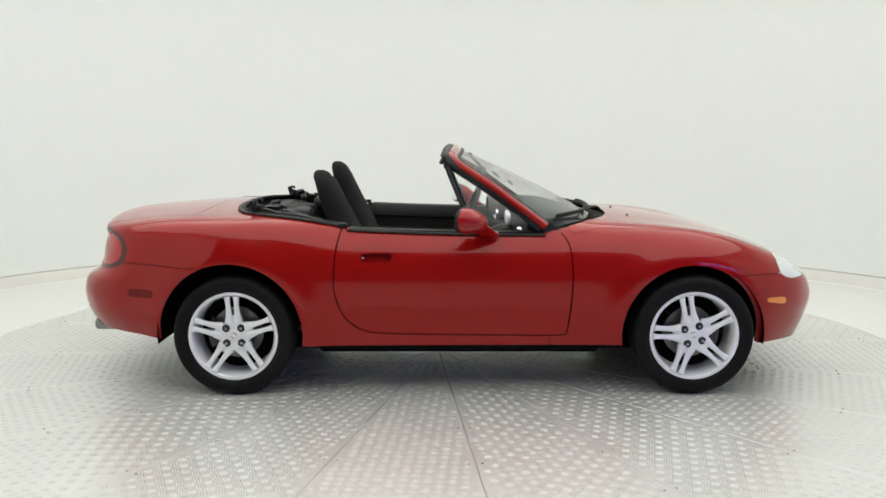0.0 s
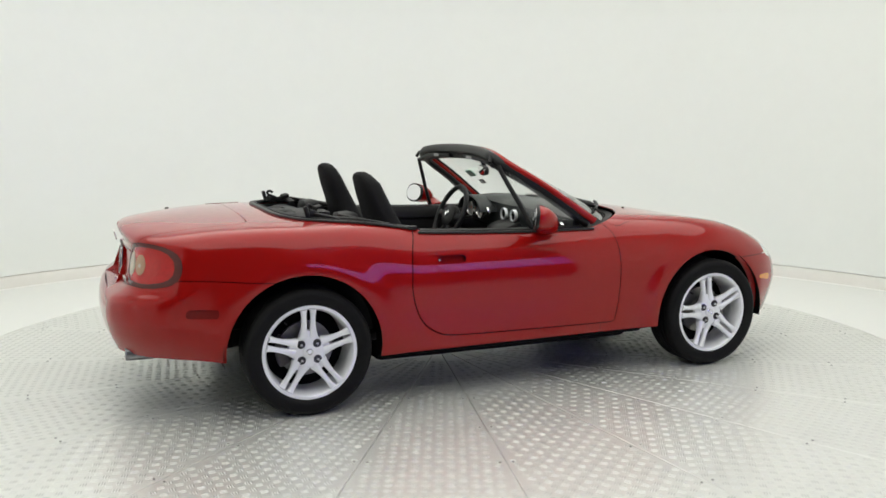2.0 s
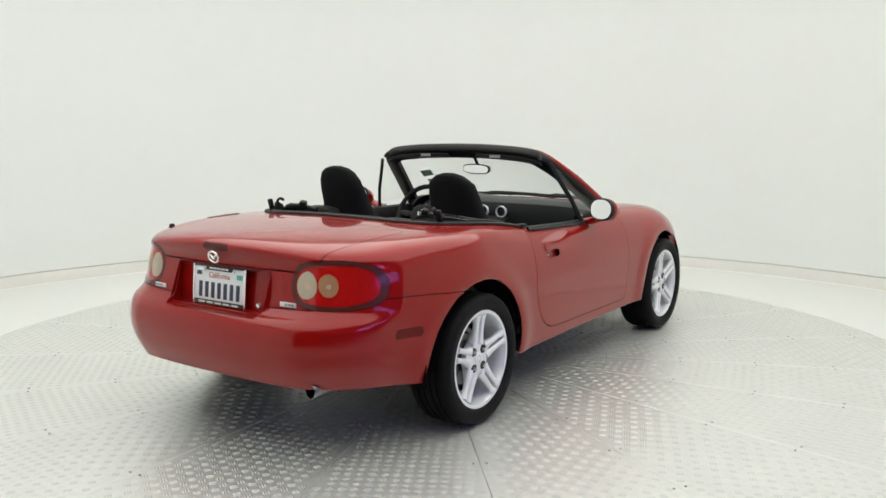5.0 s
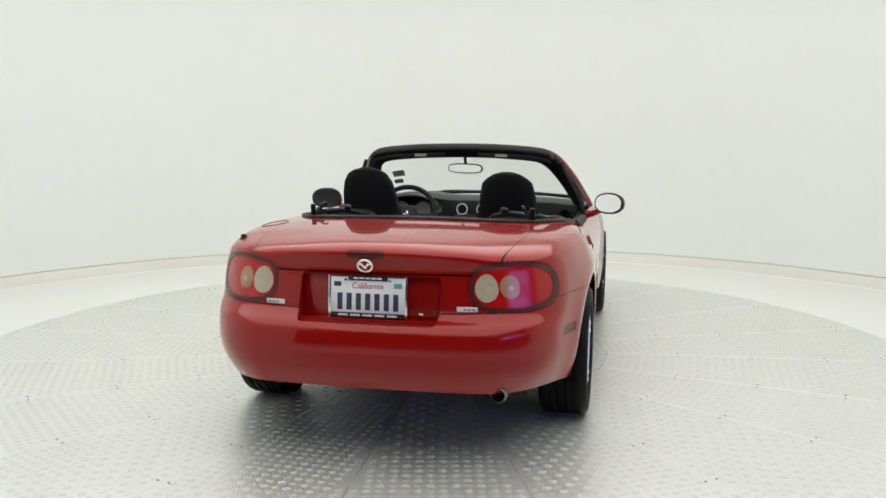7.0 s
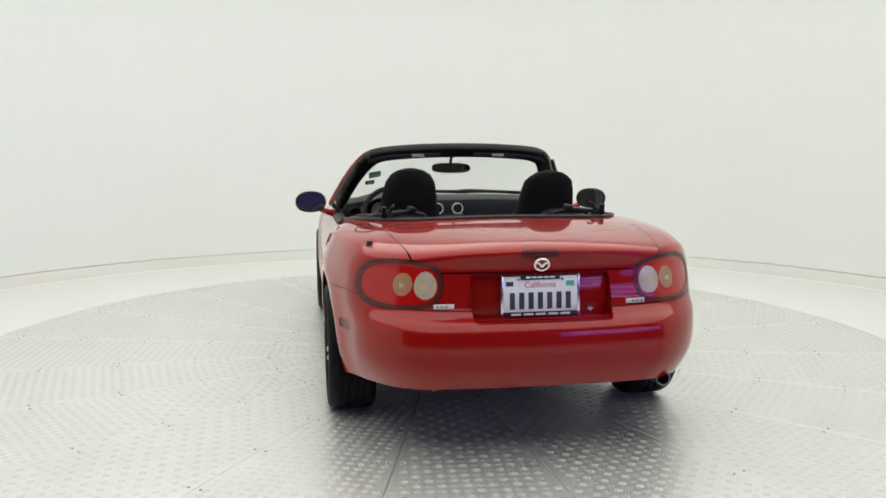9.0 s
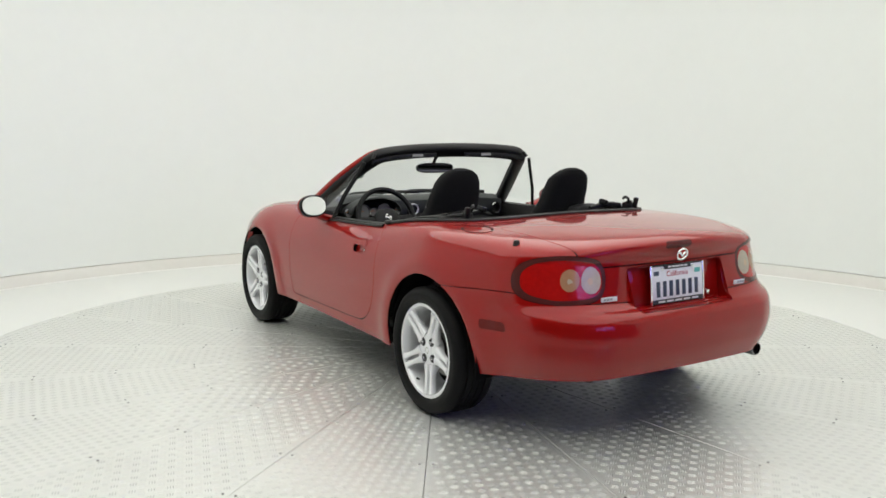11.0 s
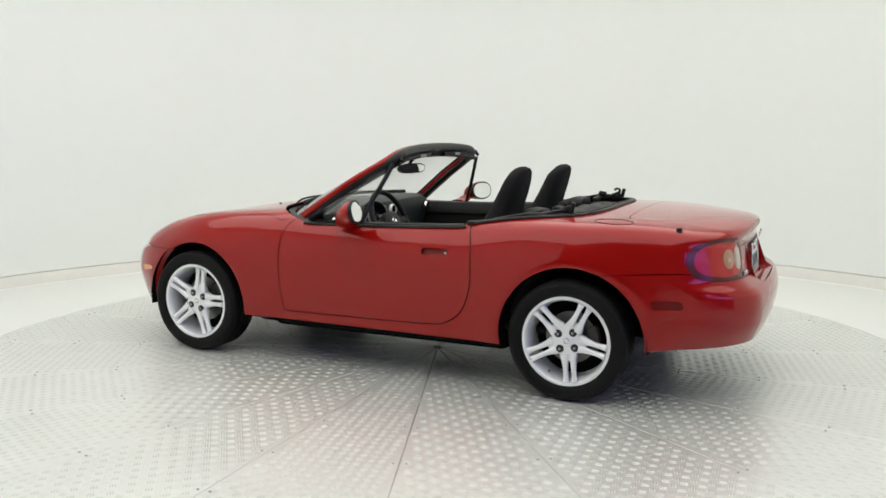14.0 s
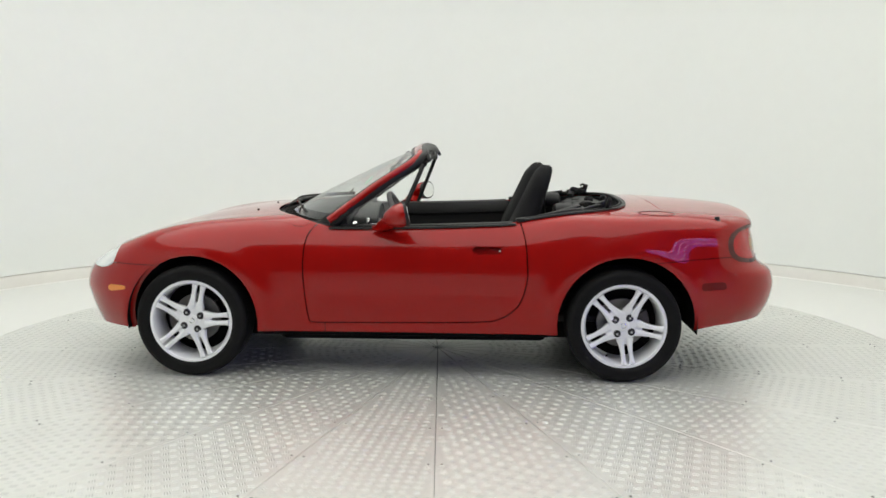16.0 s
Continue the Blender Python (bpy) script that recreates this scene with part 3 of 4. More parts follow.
    half = clip(half, lambda x, y, z: G - door_f(x, y, z))
    grip = GRIP
    flap = outline([(-0.508, 0.700), (-0.498, 0.735), (-0.485, 0.742), (-0.375, 0.742), (-0.362, 0.735), (-0.356, 0.704)], 0)
    # quarter and wing
    quarter = clip(half, lambda x, y, z: x - 0.42)
    lamp_panel = clip(clip(quarter, lambda x, y, z: np.maximum(x + 1.78, z - 0.75)), lambda x, y, z: -bay(x, y, z))
    quarter = clip(quarter, lambda x, y, z: -np.maximum(x + 1.78, np.maximum(z - 0.75, tail_u(x, y) - 0.393)))
    lamp_panel = clip(lamp_panel, lambda x, y, z: tail_u(x, y) - 0.393 - 0.0005)
    panel("tail_panel", both(lamp_panel), PAINT, car, "red panel between the tail lamps")
    fuel = lambda x, y, z: np.where(z > 0.7, FUEL(x, y), 1)
    wing = clip(half, lambda x, y, z: 0.424 - x)
    for s in (1, -1):
        side = (lambda m: m) if s > 0 else mirrored
        q = quarter
        if s > 0:
            panel("fuel_lid", clip(q, lambda x, y, z: fuel(x, y, z) + 0.0034), PAINT, car, "oval red fuel lid", 0.006)
            q = clip(q, lambda x, y, z: 0.0034 - fuel(x, y, z))
            # a dark ring added over the lid's gap, drawing its shade as a line
            ring = [(-1.31 + 0.0945 * math.cos(math.pi * a / 20), 0.640 + 0.0545 * math.sin(math.pi * a / 20)) for a in range(40)]
            part("fuel_lid_gap_line", sweep([(x, y, top_z(x, y) + 0.0005) for x, y in ring], 0.0030, 0.0022, 6, 2, closed=True), LENS_BRAKE, car, "thin dark line drawn over the gap round the fuel lid")
        panel("rear_quarter", side(q), PAINT, car, "red rear quarter panel with sill")
        panel("front_wing", side(wing), PAINT, car, "red front wing")
        dm = clip(door, lambda x, y, z: -grip(x, z))
        d = panel("door", side(dm), PAINT, car, "closed red door")
        hollow = offset(clip(door, lambda x, y, z: grip(x, z) - 0.002), -0.022)
        panel("handle_recess", side(hollow), PAINT, d, "red recess behind the handle", 0.004)
        panel("door_handle", offset(side(clip(door, lambda x, y, z: flap(x, z))), 0.008), PAINT, d, "red flush pull handle", 0.009)
        lock = Vector((-0.492, s * 0.782, 0.682))
        part("door_lock", lathe([(0.0, s * 0.010), (0.005, s * 0.010), (0.006, 0.0)], 14, "y", lock), CHROME, d, "small chrome lock")
        t = panel("tail_lamp", side(clip(tail, lambda x, y, z: -TAIL_INNER(tail_u(x, y), z))), LENS_RIM, car, "oval tail lamp with smoked rim", 0.02)
        spots = [(0.462, 0.702, 0.047, 0.054, LENS_CLEAR, "reversing_lens", "pale ribbed reversing lens"), (0.572, 0.704, 0.054, 0.045, LENS_AMBERISH, "indicator_lens", "round peach indicator lens")]
        inner = clip(tail, lambda x, y, z: TAIL_INNER(tail_u(x, y), z) + 0.0005)
        red = inner
        pieces = []
        for k, (u0, z0, ru, rz, mat, nm, lb) in enumerate(spots):
            ell = lambda x, y, z, u0=u0, z0=z0, ru=ru, rz=rz: (np.hypot((tail_u(x, y) - u0) / ru, (z - z0) / rz) - 1) * ru
            red = clip(red, lambda x, y, z: 0.001 - ell(x, y, z))
            p = clip(inner, ell)
            if k == 0:
                u1, z1, r1, r2 = spots[1][:4]
                p = clip(p, lambda x, y, z: 0.007 - (np.hypot((tail_u(x, y) - u1) / r1, (z - z1) / r2) - 1) * r1)
            pieces.append((p, mat, nm, lb))
        for k, (u0, z0, ru, rz, mat, nm, lb) in enumerate(spots):
            # a disc in the lens tint, then a small paler one as a painted highlight
            for share, rise, tint in ((0.66, 0.0006, mat), (0.30, 0.0010, (LENS_GLINT, LENS_CLEAR)[k])):
                bowl = clip(inner, lambda x, y, z: (np.hypot((tail_u(x, y) - u0 - (0.006 if k == 0 else 0)) / (ru * share), (z - z0 + 0.004) / (rz * share)) - 1) * ru)
                panel("reflector_bowl" if share > 0.5 else "lens_glint", side(offset(bowl, rise)), tint, t, "", 0.004)
        panel("red_lens", side(offset(red, -0.003)), LENS_RED, t, "deep red ribbed lens", 0.006)
        for p, mat, nm, lb in pieces:
            panel(nm, side(offset(p, -0.001)), mat, t, lb, 0.008)
        h = panel("headlight", side(offset(head, 0.001)), LENS_HEAD, car, "clear rounded headlight", 0.02)
        panel("rear_marker", side(offset(mark_r, -0.0015)), material("marker_red", (0.13, 0.005, 0.004), 0.25, coat=0.25, spec=0.15, grain=0.15, grain_scale=90), car, "dull red side marker")
        panel("front_marker", side(offset(mark_f, 0.002)), AMBER, car, "amber side marker")
    return half


car_body()


# ---- wheels ----
def wheel(x, y, side, first):
    """side: 1 for the left of the car, -1 for the right; first: the angle of one pair of spokes."""
    w = new("wheel")
    w.parent, w.location = car, (x, y, 0.2955)
    s = side
    R = 0.2955
    tyre = [(0.198, -0.095), (0.215, -0.100), (0.250, -0.108), (0.275, -0.106), (0.288, -0.096), (R, -0.080)]
    for g in (-0.05, -0.018, 0.018, 0.05):
        tyre += [(R, g - 0.0055), (R - 0.007, g - 0.004), (R - 0.007, g + 0.004), (R, g + 0.0055)]
    tyre += [(R, 0.080), (0.288, 0.096), (0.275, 0.106), (0.262, 0.1078), (0.259, 0.1068), (0.250, 0.108), (0.236, 0.104), (0.2235, 0.098), (0.219, 0.090)]
    part("tyre", lathe([(r, d * s) for r, d in tyre], 72, "y"), RUBBER, w, "black low-profile tyre")
    barrel = [(0.192, -0.09), (0.190, 0.0), (0.193, 0.060), (0.199, 0.076), (0.2025, 0.0885), (0.2065, 0.0930), (0.2195, 0.0930), (0.2220, 0.089), (0.218, 0.080)]
    rim = part("rim", lathe([(r, d * s) for r, d in barrel], 72, "y"), ALLOY, w, "silver five twin-spoke alloy rim")
    hub = [(0.0, 0.079), (0.026, 0.079), (0.029, 0.0775), (0.031, 0.0745), (0.062, 0.0735), (0.074, 0.0715), (0.079, 0.066), (0.080, 0.05), (0.074, 0.030)]
    part("hub", lathe([(r, d * s) for r, d in hub], 40, "y"), ALLOY, rim)
    part("hub_badge", lathe([(0.010, 0.0795 * s), (0.013, 0.0808 * s), (0.016, 0.0795 * s)], 24, "y"), CHROME, rim, "small round hub emblem")
    for k in range(5):
        a = radians(first + 72 * k)
        out, across = Vector((math.cos(a), 0, math.sin(a))), Vector((-math.sin(a), 0, math.cos(a)))
        bars = []
        for e in (-1, 1):
            path = []
            for i in range(9):
                t = i / 8
                r = 0.070 + 0.130 * t
                path.append(out * r + across * e * (0.0172 + 0.0048 * t + 0.007 * (1 - t) ** 3) + Vector((0, s * (0.058 + 0.022 * t + 0.004 * math.sin(math.pi * t)), 0)))
            bars.append(sweep(path, 0.0108, 0.012, 12, 3.2, (0, 1, 0), taper=lambda t: 1.0 + 0.95 * (1 - t) ** 3 + 0.55 * t ** 6))
        # the web that joins the pair at the hub
        web = [out * (0.062 + 0.0075 * i) + Vector((0, s * (0.0575 + 0.0012 * i), 0)) for i in range(6)]
        bars.append(sweep(web, 0.030, 0.0120, 12, 4.0, (0, 1, 0), taper=lambda t: 1.3 - 0.62 * t))
        part("spoke", joined(*bars), ALLOY, rim)
    for k in range(4):
        a = radians(first + 45 + 90 * k - 90)
        c = Vector((0.052 * math.cos(a), 0, 0.052 * math.sin(a)))
        part("nut_seat", lathe([(0.0, 0.0742 * s), (0.0165, 0.0747 * s), (0.0185, 0.0770 * s), (0.0200, 0.0725 * s)], 18, "y", c), SEAT_DARK, rim)
        part("wheel_nut", lathe([(0.0, 0.088 * s), (0.0055, 0.0875 * s), (0.0085, 0.083 * s), (0.0095, 0.074 * s)], 6, "y", c), NUT, rim)
    disc = part("brake_disc", lathe([(0.05, 0.005 * s), (0.07, 0.012 * s), (0.072, -0.005 * s), (0.128, -0.005 * s), (0.128, -0.025 * s), (0.05, -0.025 * s)], 48, "y"), STEEL, w, "bare steel brake disc")
    part("brake_hub", lathe([(0.0, 0.035 * s), (0.05, 0.035 * s), (0.062, 0.02 * s), (0.07, -0.02 * s)], 24, "y"), CAST, w)
    d = 1 if x < 0 else -1
    cal = [Vector((0.115 * math.cos(radians(t)) * -d, 0.0, 0.115 * math.sin(radians(t)))) for t in range(-32, 33, 8)]
    part("brake_caliper", sweep(cal, 0.030, 0.028, 10, 3.5, (0, 1, 0)), CAST, w, "rusty cast brake caliper")
    va = radians(first + 36)
    part("valve", sweep([Vector((0.182 * math.cos(va), s * 0.070, 0.182 * math.sin(va))), Vector((0.170 * math.cos(va), s * 0.088, 0.170 * math.sin(va)))], 0.0042, sides=8, up=(0, 0.3, 1)), RUBBER, w)
    part("backing", lathe([(0.0, -0.05 * s), (0.187, -0.05 * s), (0.187, -0.054 * s), (0.0, -0.054 * s)], 40, "y"), SHELL, w, "dark shield behind the brake")


wheel(1.1325, -0.700, -1, 103)
wheel(-1.1325, -0.716, -1, 91)
wheel(1.1325, 0.700, 1, 104)
wheel(-1.1325, 0.716, 1, -98)


# ---- under the car ----
def underside():
    for cx, cz, r in ARCHES:
        for s in (1, -1):
            rings = []
            for y in (0.815, 0.70, 0.50, 0.44):
                k = r + 0.012 if y > 0.6 else r + 0.01
                rings.append([(cx + k * math.cos(radians(a)), s * (y if y < 0.8 else y - 0.035), cz + k * math.sin(radians(a))) for a in range(-8, 189, 7)])
            rings.append([(cx, s * 0.44, cz)] * len(rings[0]))
            part("wheel_well", loft(rings, False), SHELL, car, "black wheel well liner")
    part("underbody", joined(box(2.50, 0.9, 0.14, 0.03, (0.1, 0, 0.212)), box(1.50, 1.42, 0.06, 0.02, (-0.02, 0, 0.236)), box(1.46, 1.18, 0.10, 0.03, (-0.02, 0, 0.205)), box(0.60, 1.0, 0.10, 0.04, (-1.50, 0, 0.40)), box(0.35, 1.1, 0.1, 0.04, (1.55, 0, 0.28))), SHELL, car, "black underbody")
    for x in (1.1325, -1.1325):
        part("axle", joined(sweep([(x, -0.66, 0.295), (x, 0.66, 0.295)], 0.028), sweep([(x + 0.12, -0.6, 0.23), (x - 0.08, 0.0, 0.20), (x + 0.12, 0.6, 0.23)], 0.022)), CAST, car, "suspension arms and shafts")
    # exhaust
    pipe = part("exhaust", lathe([(0.026, 0.0), (0.0275, 0.0), (0.031, 0.004), (0.0325, 0.012), (0.0325, 0.17), (0.026, 0.20), (0.026, 0.012)], 28, "x", (-1.915, -0.515, 0.296)), PIPE, car, "polished exhaust tip")
    part("exhaust_bore", lathe([(0.0, 0.06), (0.0262, 0.06), (0.0262, 0.004)], 24, "x", (-1.915, -0.515, 0.296)), SHELL, pipe)
    part("silencer", sweep([(-1.66, -0.52, 0.375), (-1.66, 0.2, 0.375)], 0.10, 0.07, 16, 2.6), CAST, car, "dull exhaust silencer")


underside()


# ---- glass, screen frame and cockpit ----
PILLAR = [(0.405, 0.712, 0.826), (0.365, 0.701, 0.855), (0.27, 0.669, 0.925), (0.16, 0.629, 1.005), (0.06, 0.590, 1.070), (-0.015, 0.553, 1.118), (-0.048, 0.507, 1.150), (-0.046, 0.43, 1.166), (-0.030, 0.25, 1.179), (-0.022, 0.0, 1.184)]


def frame_path(dx=0.0, dy=0.0, dz=0.0, n=5):
    left = [(x + dx, y + dy, z + dz) for x, y, z in PILLAR]
    return smooth_path(left + [(x, -y, z) for x, y, z in left[-2::-1]], n)


def screen():
    p = frame_path()
    part("screen_frame", sweep(p, 0.035, 0.020, 14, 2.6, (1, 0, 1.0)), PAINT, car, "red windscreen frame")
    part("header_seal", sweep(frame_path(-0.036, -0.006, 0.006)[6:-6], 0.023, 0.026, 12, 2.8, (0.6, 0, 1)), SEAL, car, "black rubber seal along the screen header")
    part("inner_trim", sweep(frame_path(-0.026, -0.024, -0.016), 0.042, 0.018, 12, 2.8, (1, 0, 1.0)), PLASTIC, car, "black inner trim of the screen frame")
    part("glass_seal", sweep(frame_path(0.028, -0.020, 0.002)[3:-3], 0.010, 0.008, 8, 2.4, (1, 0, 1)), SEAL, car, "black bead round the windscreen")
    # windscreen between the foot line and the header
    rows, n = [], 28
    for j in range(13):
        v = j / 12
        row = []
        for i in range(n + 1):
            u = -1 + 2 * i / n
            foot = Vector((0.715 - 0.265 * abs(u) ** 2.1, 0.712 * u, 0.838 - 0.012 * u * u))
            head = Vector((0.012 - 0.035 * abs(u) ** 2.4, 0.525 * u, 1.178 - 0.028 * abs(u) ** 2.2))
            row.append(foot.lerp(head, v) + Vector((0.03, 0, 0.03)) * (v * (1 - v)))
        rows.append(row)
    g = part("windscreen", loft(rows, False), GLASS, car, "clear curved windscreen")
    g.visible_shadow = False
    at = lambda u, v: rows[round(v * 12)][round((u + 1) / 2 * n)]
    # stickers at the driver's side edge
    for (u, v), (w, h), mat, lb in (((0.80, 0.62), (0.075, 0.055), STICKER, "pale green paper sticker"), ((0.80, 0.45), (0.055, 0.035), STICKER_DARK, "dark brown sticker")):
        c = at(u, v) - Vector((0.010, 0.01, 0.010))
        m = Matrix.Translation(c) @ Euler((radians(-4), radians(-38), 0)).to_matrix().to_4x4()
        st = part("screen_sticker", placed(box(0.004, w, h, 0.0005), m @ pose(0, 0, 0, 0, -10, 8)), mat, car, lb)
        for k in (-0.012, 0.0, 0.012):
            part("printed_bar", placed(box(0.001, w * 0.7, h * 0.09, at=(-0.0028, 0, k * h / 0.05)), m @ pose(0, 0, 0, 0, -10, 8)), PAPER, st)
    # cowl, wipers, nozzles
    cowl = []
    for i in range(25):
        y = -0.70 + 1.40 * i / 24
        e = 0.80 - 0.36 * (abs(y) / 0.70) ** 2.3
        cowl.append([(e + 0.02, y, top_z(min(e + 0.02, 0.83), y) - 0.022), (e - 0.03, y, top_z(e, y) - 0.030), (e - 0.13, y, top_z(e, y) - 0.034), (e - 0.15, y, 0.70)])
    part("cowl", loft(cowl, False), PLASTIC, car, "black ribbed cowl below the windscreen")
    for i in range(30):
        y = -0.58 + 1.16 * i / 29
        e = 0.80 - 0.36 * (abs(y) / 0.70) ** 2.3
        part("cowl_slat", box(0.07, 0.006, 0.005, 0, (e - 0.06, y, top_z(e, y) - 0.028)), SEAL, bpy.data.objects["cowl"])
    for y0, y1 in ((0.30, -0.22), (-0.16, -0.62)):
        fx = lambda y: 0.80 - 0.33 * (abs(y) / 0.72) ** 2.2
        arm = [(fx(y0) - 0.02, y0, 0.855), (fx(y0) - 0.055, y0 - 0.03, 0.880), (fx((y0 + y1) / 2) - 0.085, (y0 + y1) / 2, 0.880), (fx(y1) - 0.09, y1, 0.876)]
        wp = part("wiper", sweep(smooth_path(arm, 6), 0.008, 0.006, 8), PLASTIC, car, "black wiper arm and blade")
        bl = [(fx(y0 + 0.12) - 0.098, y0 + 0.12, 0.872), (fx((y0 + y1) / 2) - 0.097, (y0 + y1) / 2, 0.874), (fx(y1) - 0.097, y1 + 0.0, 0.868)]
        part("wiper_blade", sweep(smooth_path(bl, 6), 0.005, 0.010, 8), SEAL, wp)
    for y in (0.24, -0.24):
        part("washer_nozzle", lathe([(0.0, 0.008), (0.006, 0.007), (0.008, 0.0)], 12, "z", (0.90, y, top_z(0.90, y) - 0.001)), PLASTIC, car, "black washer nozzle")
    # sun visors and latches on the header
    for s in (1, -1):
        v = [(-0.055, s * 0.10, 1.150), (-0.07, s * 0.28, 1.147), (-0.078, s * 0.44, 1.135), (-0.075, s * 0.53, 1.112)]
        vis = part("sun_visor", sweep(smooth_path(v, 6), 0.026, 0.013, 12, 3.0), VINYL, car, "black folded sun visor")
        part("visor_label", placed(box(0.002, 0.07, 0.016), pose(-0.101, s * 0.24, 1.148, 0, 0, 0)), DIAL, vis, "grey printed label")
        part("top_latch", joined(box(0.03, 0.05, 0.03, 0.008, (-0.085, s * 0.50, 1.152)), sweep([(-0.10, s * 0.52, 1.16), (-0.115, s * 0.54, 1.13)], 0.01)), PLASTIC, car, "black roof latch")
    # inside mirror
    rv = part("inside_mirror", placed(joined(loft([[(x, y, z) for y, z in superring(0, 0, w, h, 28, 3.0)] for x, w, h in ((0.030, 0.07, 0.012), (0.022, 0.105, 0.026), (0.0, 0.119, 0.031), (-0.004, 0.117, 0.030))])), pose(0.095, 0.008, 1.063, 0, -3, -16)), PLASTIC, car, "black inside mirror")
    part("mirror_glass", placed(loft([[(x, y, z) for y, z in superring(0, 0, 0.110, 0.024, 28, 3.0)] for x in (-0.0045, -0.0065)]), pose(0.095, 0.008, 1.063, 0, -3, -16)), MIRROR, rv)
    part("mirror_stalk", joined(sweep([(0.115, 0.008, 1.085), (0.085, 0.008, 1.12), (0.05, 0.0, 1.155)], 0.009), lathe([(0.0, 0.02), (0.02, 0.014), (0.022, 0.0)], 16, "z", (0.04, 0.0, 1.15))), PLASTIC, rv)
    # quarter lights at the front of the doors
    for s in (1, -1):
        d = [o for o in car.children if o.name.startswith("door") and (o.data.vertices[0].co.y > 0) == (s > 0)][0]
        part("window_channel", sweep([(0.045, s * 0.712, 0.80), (-0.005, s * 0.672, 0.92), (-0.062, s * 0.606, 1.055), (-0.085, s * 0.580, 1.115)], 0.010, 0.012, 10, 2.6), PLASTIC, d, "black window channel")
        edge = [(x - 0.035, s * (y - 0.016), z - 0.012) for x, y, z in PILLAR[1:6]]
        part("pillar_seal", sweep(smooth_path(edge, 4), 0.014, 0.014, 10, 2.6), SEAL, d, "black weather strip along the pillar")
        low = [(0.32, s * 0.715, 0.845), (0.20, s * 0.712, 0.838), (0.05, s * 0.710, 0.832)]
        hi = [(0.315, s * 0.712, 0.865), (0.12, s * 0.630, 1.000), (-0.055, s * 0.598, 1.09)]
        q = part("quarter_glass", loft([smooth_path(low, 5), smooth_path(hi, 5)], False), GLASS, d, "clear quarter light")
        q.visible_shadow = False
        part("belt_strip", sweep([(x, s * 0.722, top_z(x, 0.722) + 0.004) for x in np.linspace(-0.575, 0.40, 24)], 0.011, 0.007, 8, 2.6), SEAL, d, "black belt weather strip")
        # door mirror
        c = Vector((0.035, s * 0.868, 0.872))
        prof = [(0.082, 0.012, 0.010), (0.074, 0.045, 0.028), (0.052, 0.068, 0.043), (0.026, 0.082, 0.056), (0.0, 0.088, 0.060), (-0.018, 0.088, 0.060), (-0.024, 0.085, 0.057)]
        rings = [[c + Vector((x, s * (y - 0.42 * max(x, 0)), z - 0.12 * x)) for y, z in superring(0, 0, w, h, 28, 2.3)] for x, w, h in prof]
        pivot = Matrix.Translation(c) @ pose(-0.02, 0, 0, 0, 11 if s > 0 else 6, 13 if s > 0 else -24) @ Matrix.Translation(-c)
        m = part("door_mirror", placed(loft(rings), pivot), PAINT, d, "red rounded door mirror")
        part("mirror_bezel", placed(loft([[c + Vector((x, s * y, z)) for y, z in superring(0, 0, w, h, 28, 2.3)] for x, w, h in ((-0.016, 0.0895, 0.0615), (-0.030, 0.090, 0.062), (-0.0335, 0.087, 0.059), (-0.033, 0.079, 0.051))]), pivot), PLASTIC, d, "black mirror rim")
        part("mirror_glass", placed(loft([[(x, s * y, z) for y, z in superring(0, 0, 0.080, 0.052, 28, 2.3)] for x in (0.0, -0.002)]), pivot @ Matrix.Translation(c + Vector((-0.0335, 0, 0)))), MIRROR, d, "mirror glass")
        stalk = [(0.115, s * 0.735, 0.795), (0.100, s * 0.775, 0.808), (0.085, s * 0.82, 0.832), (0.07, s * 0.86, 0.85)]
        part("mirror_foot", sweep(smooth_path(stalk, 5), 0.045, 0.016, 14, 2.4, taper=lambda t: 1.35 - 0.5 * t), PAINT, d, "red mirror foot")


screen()


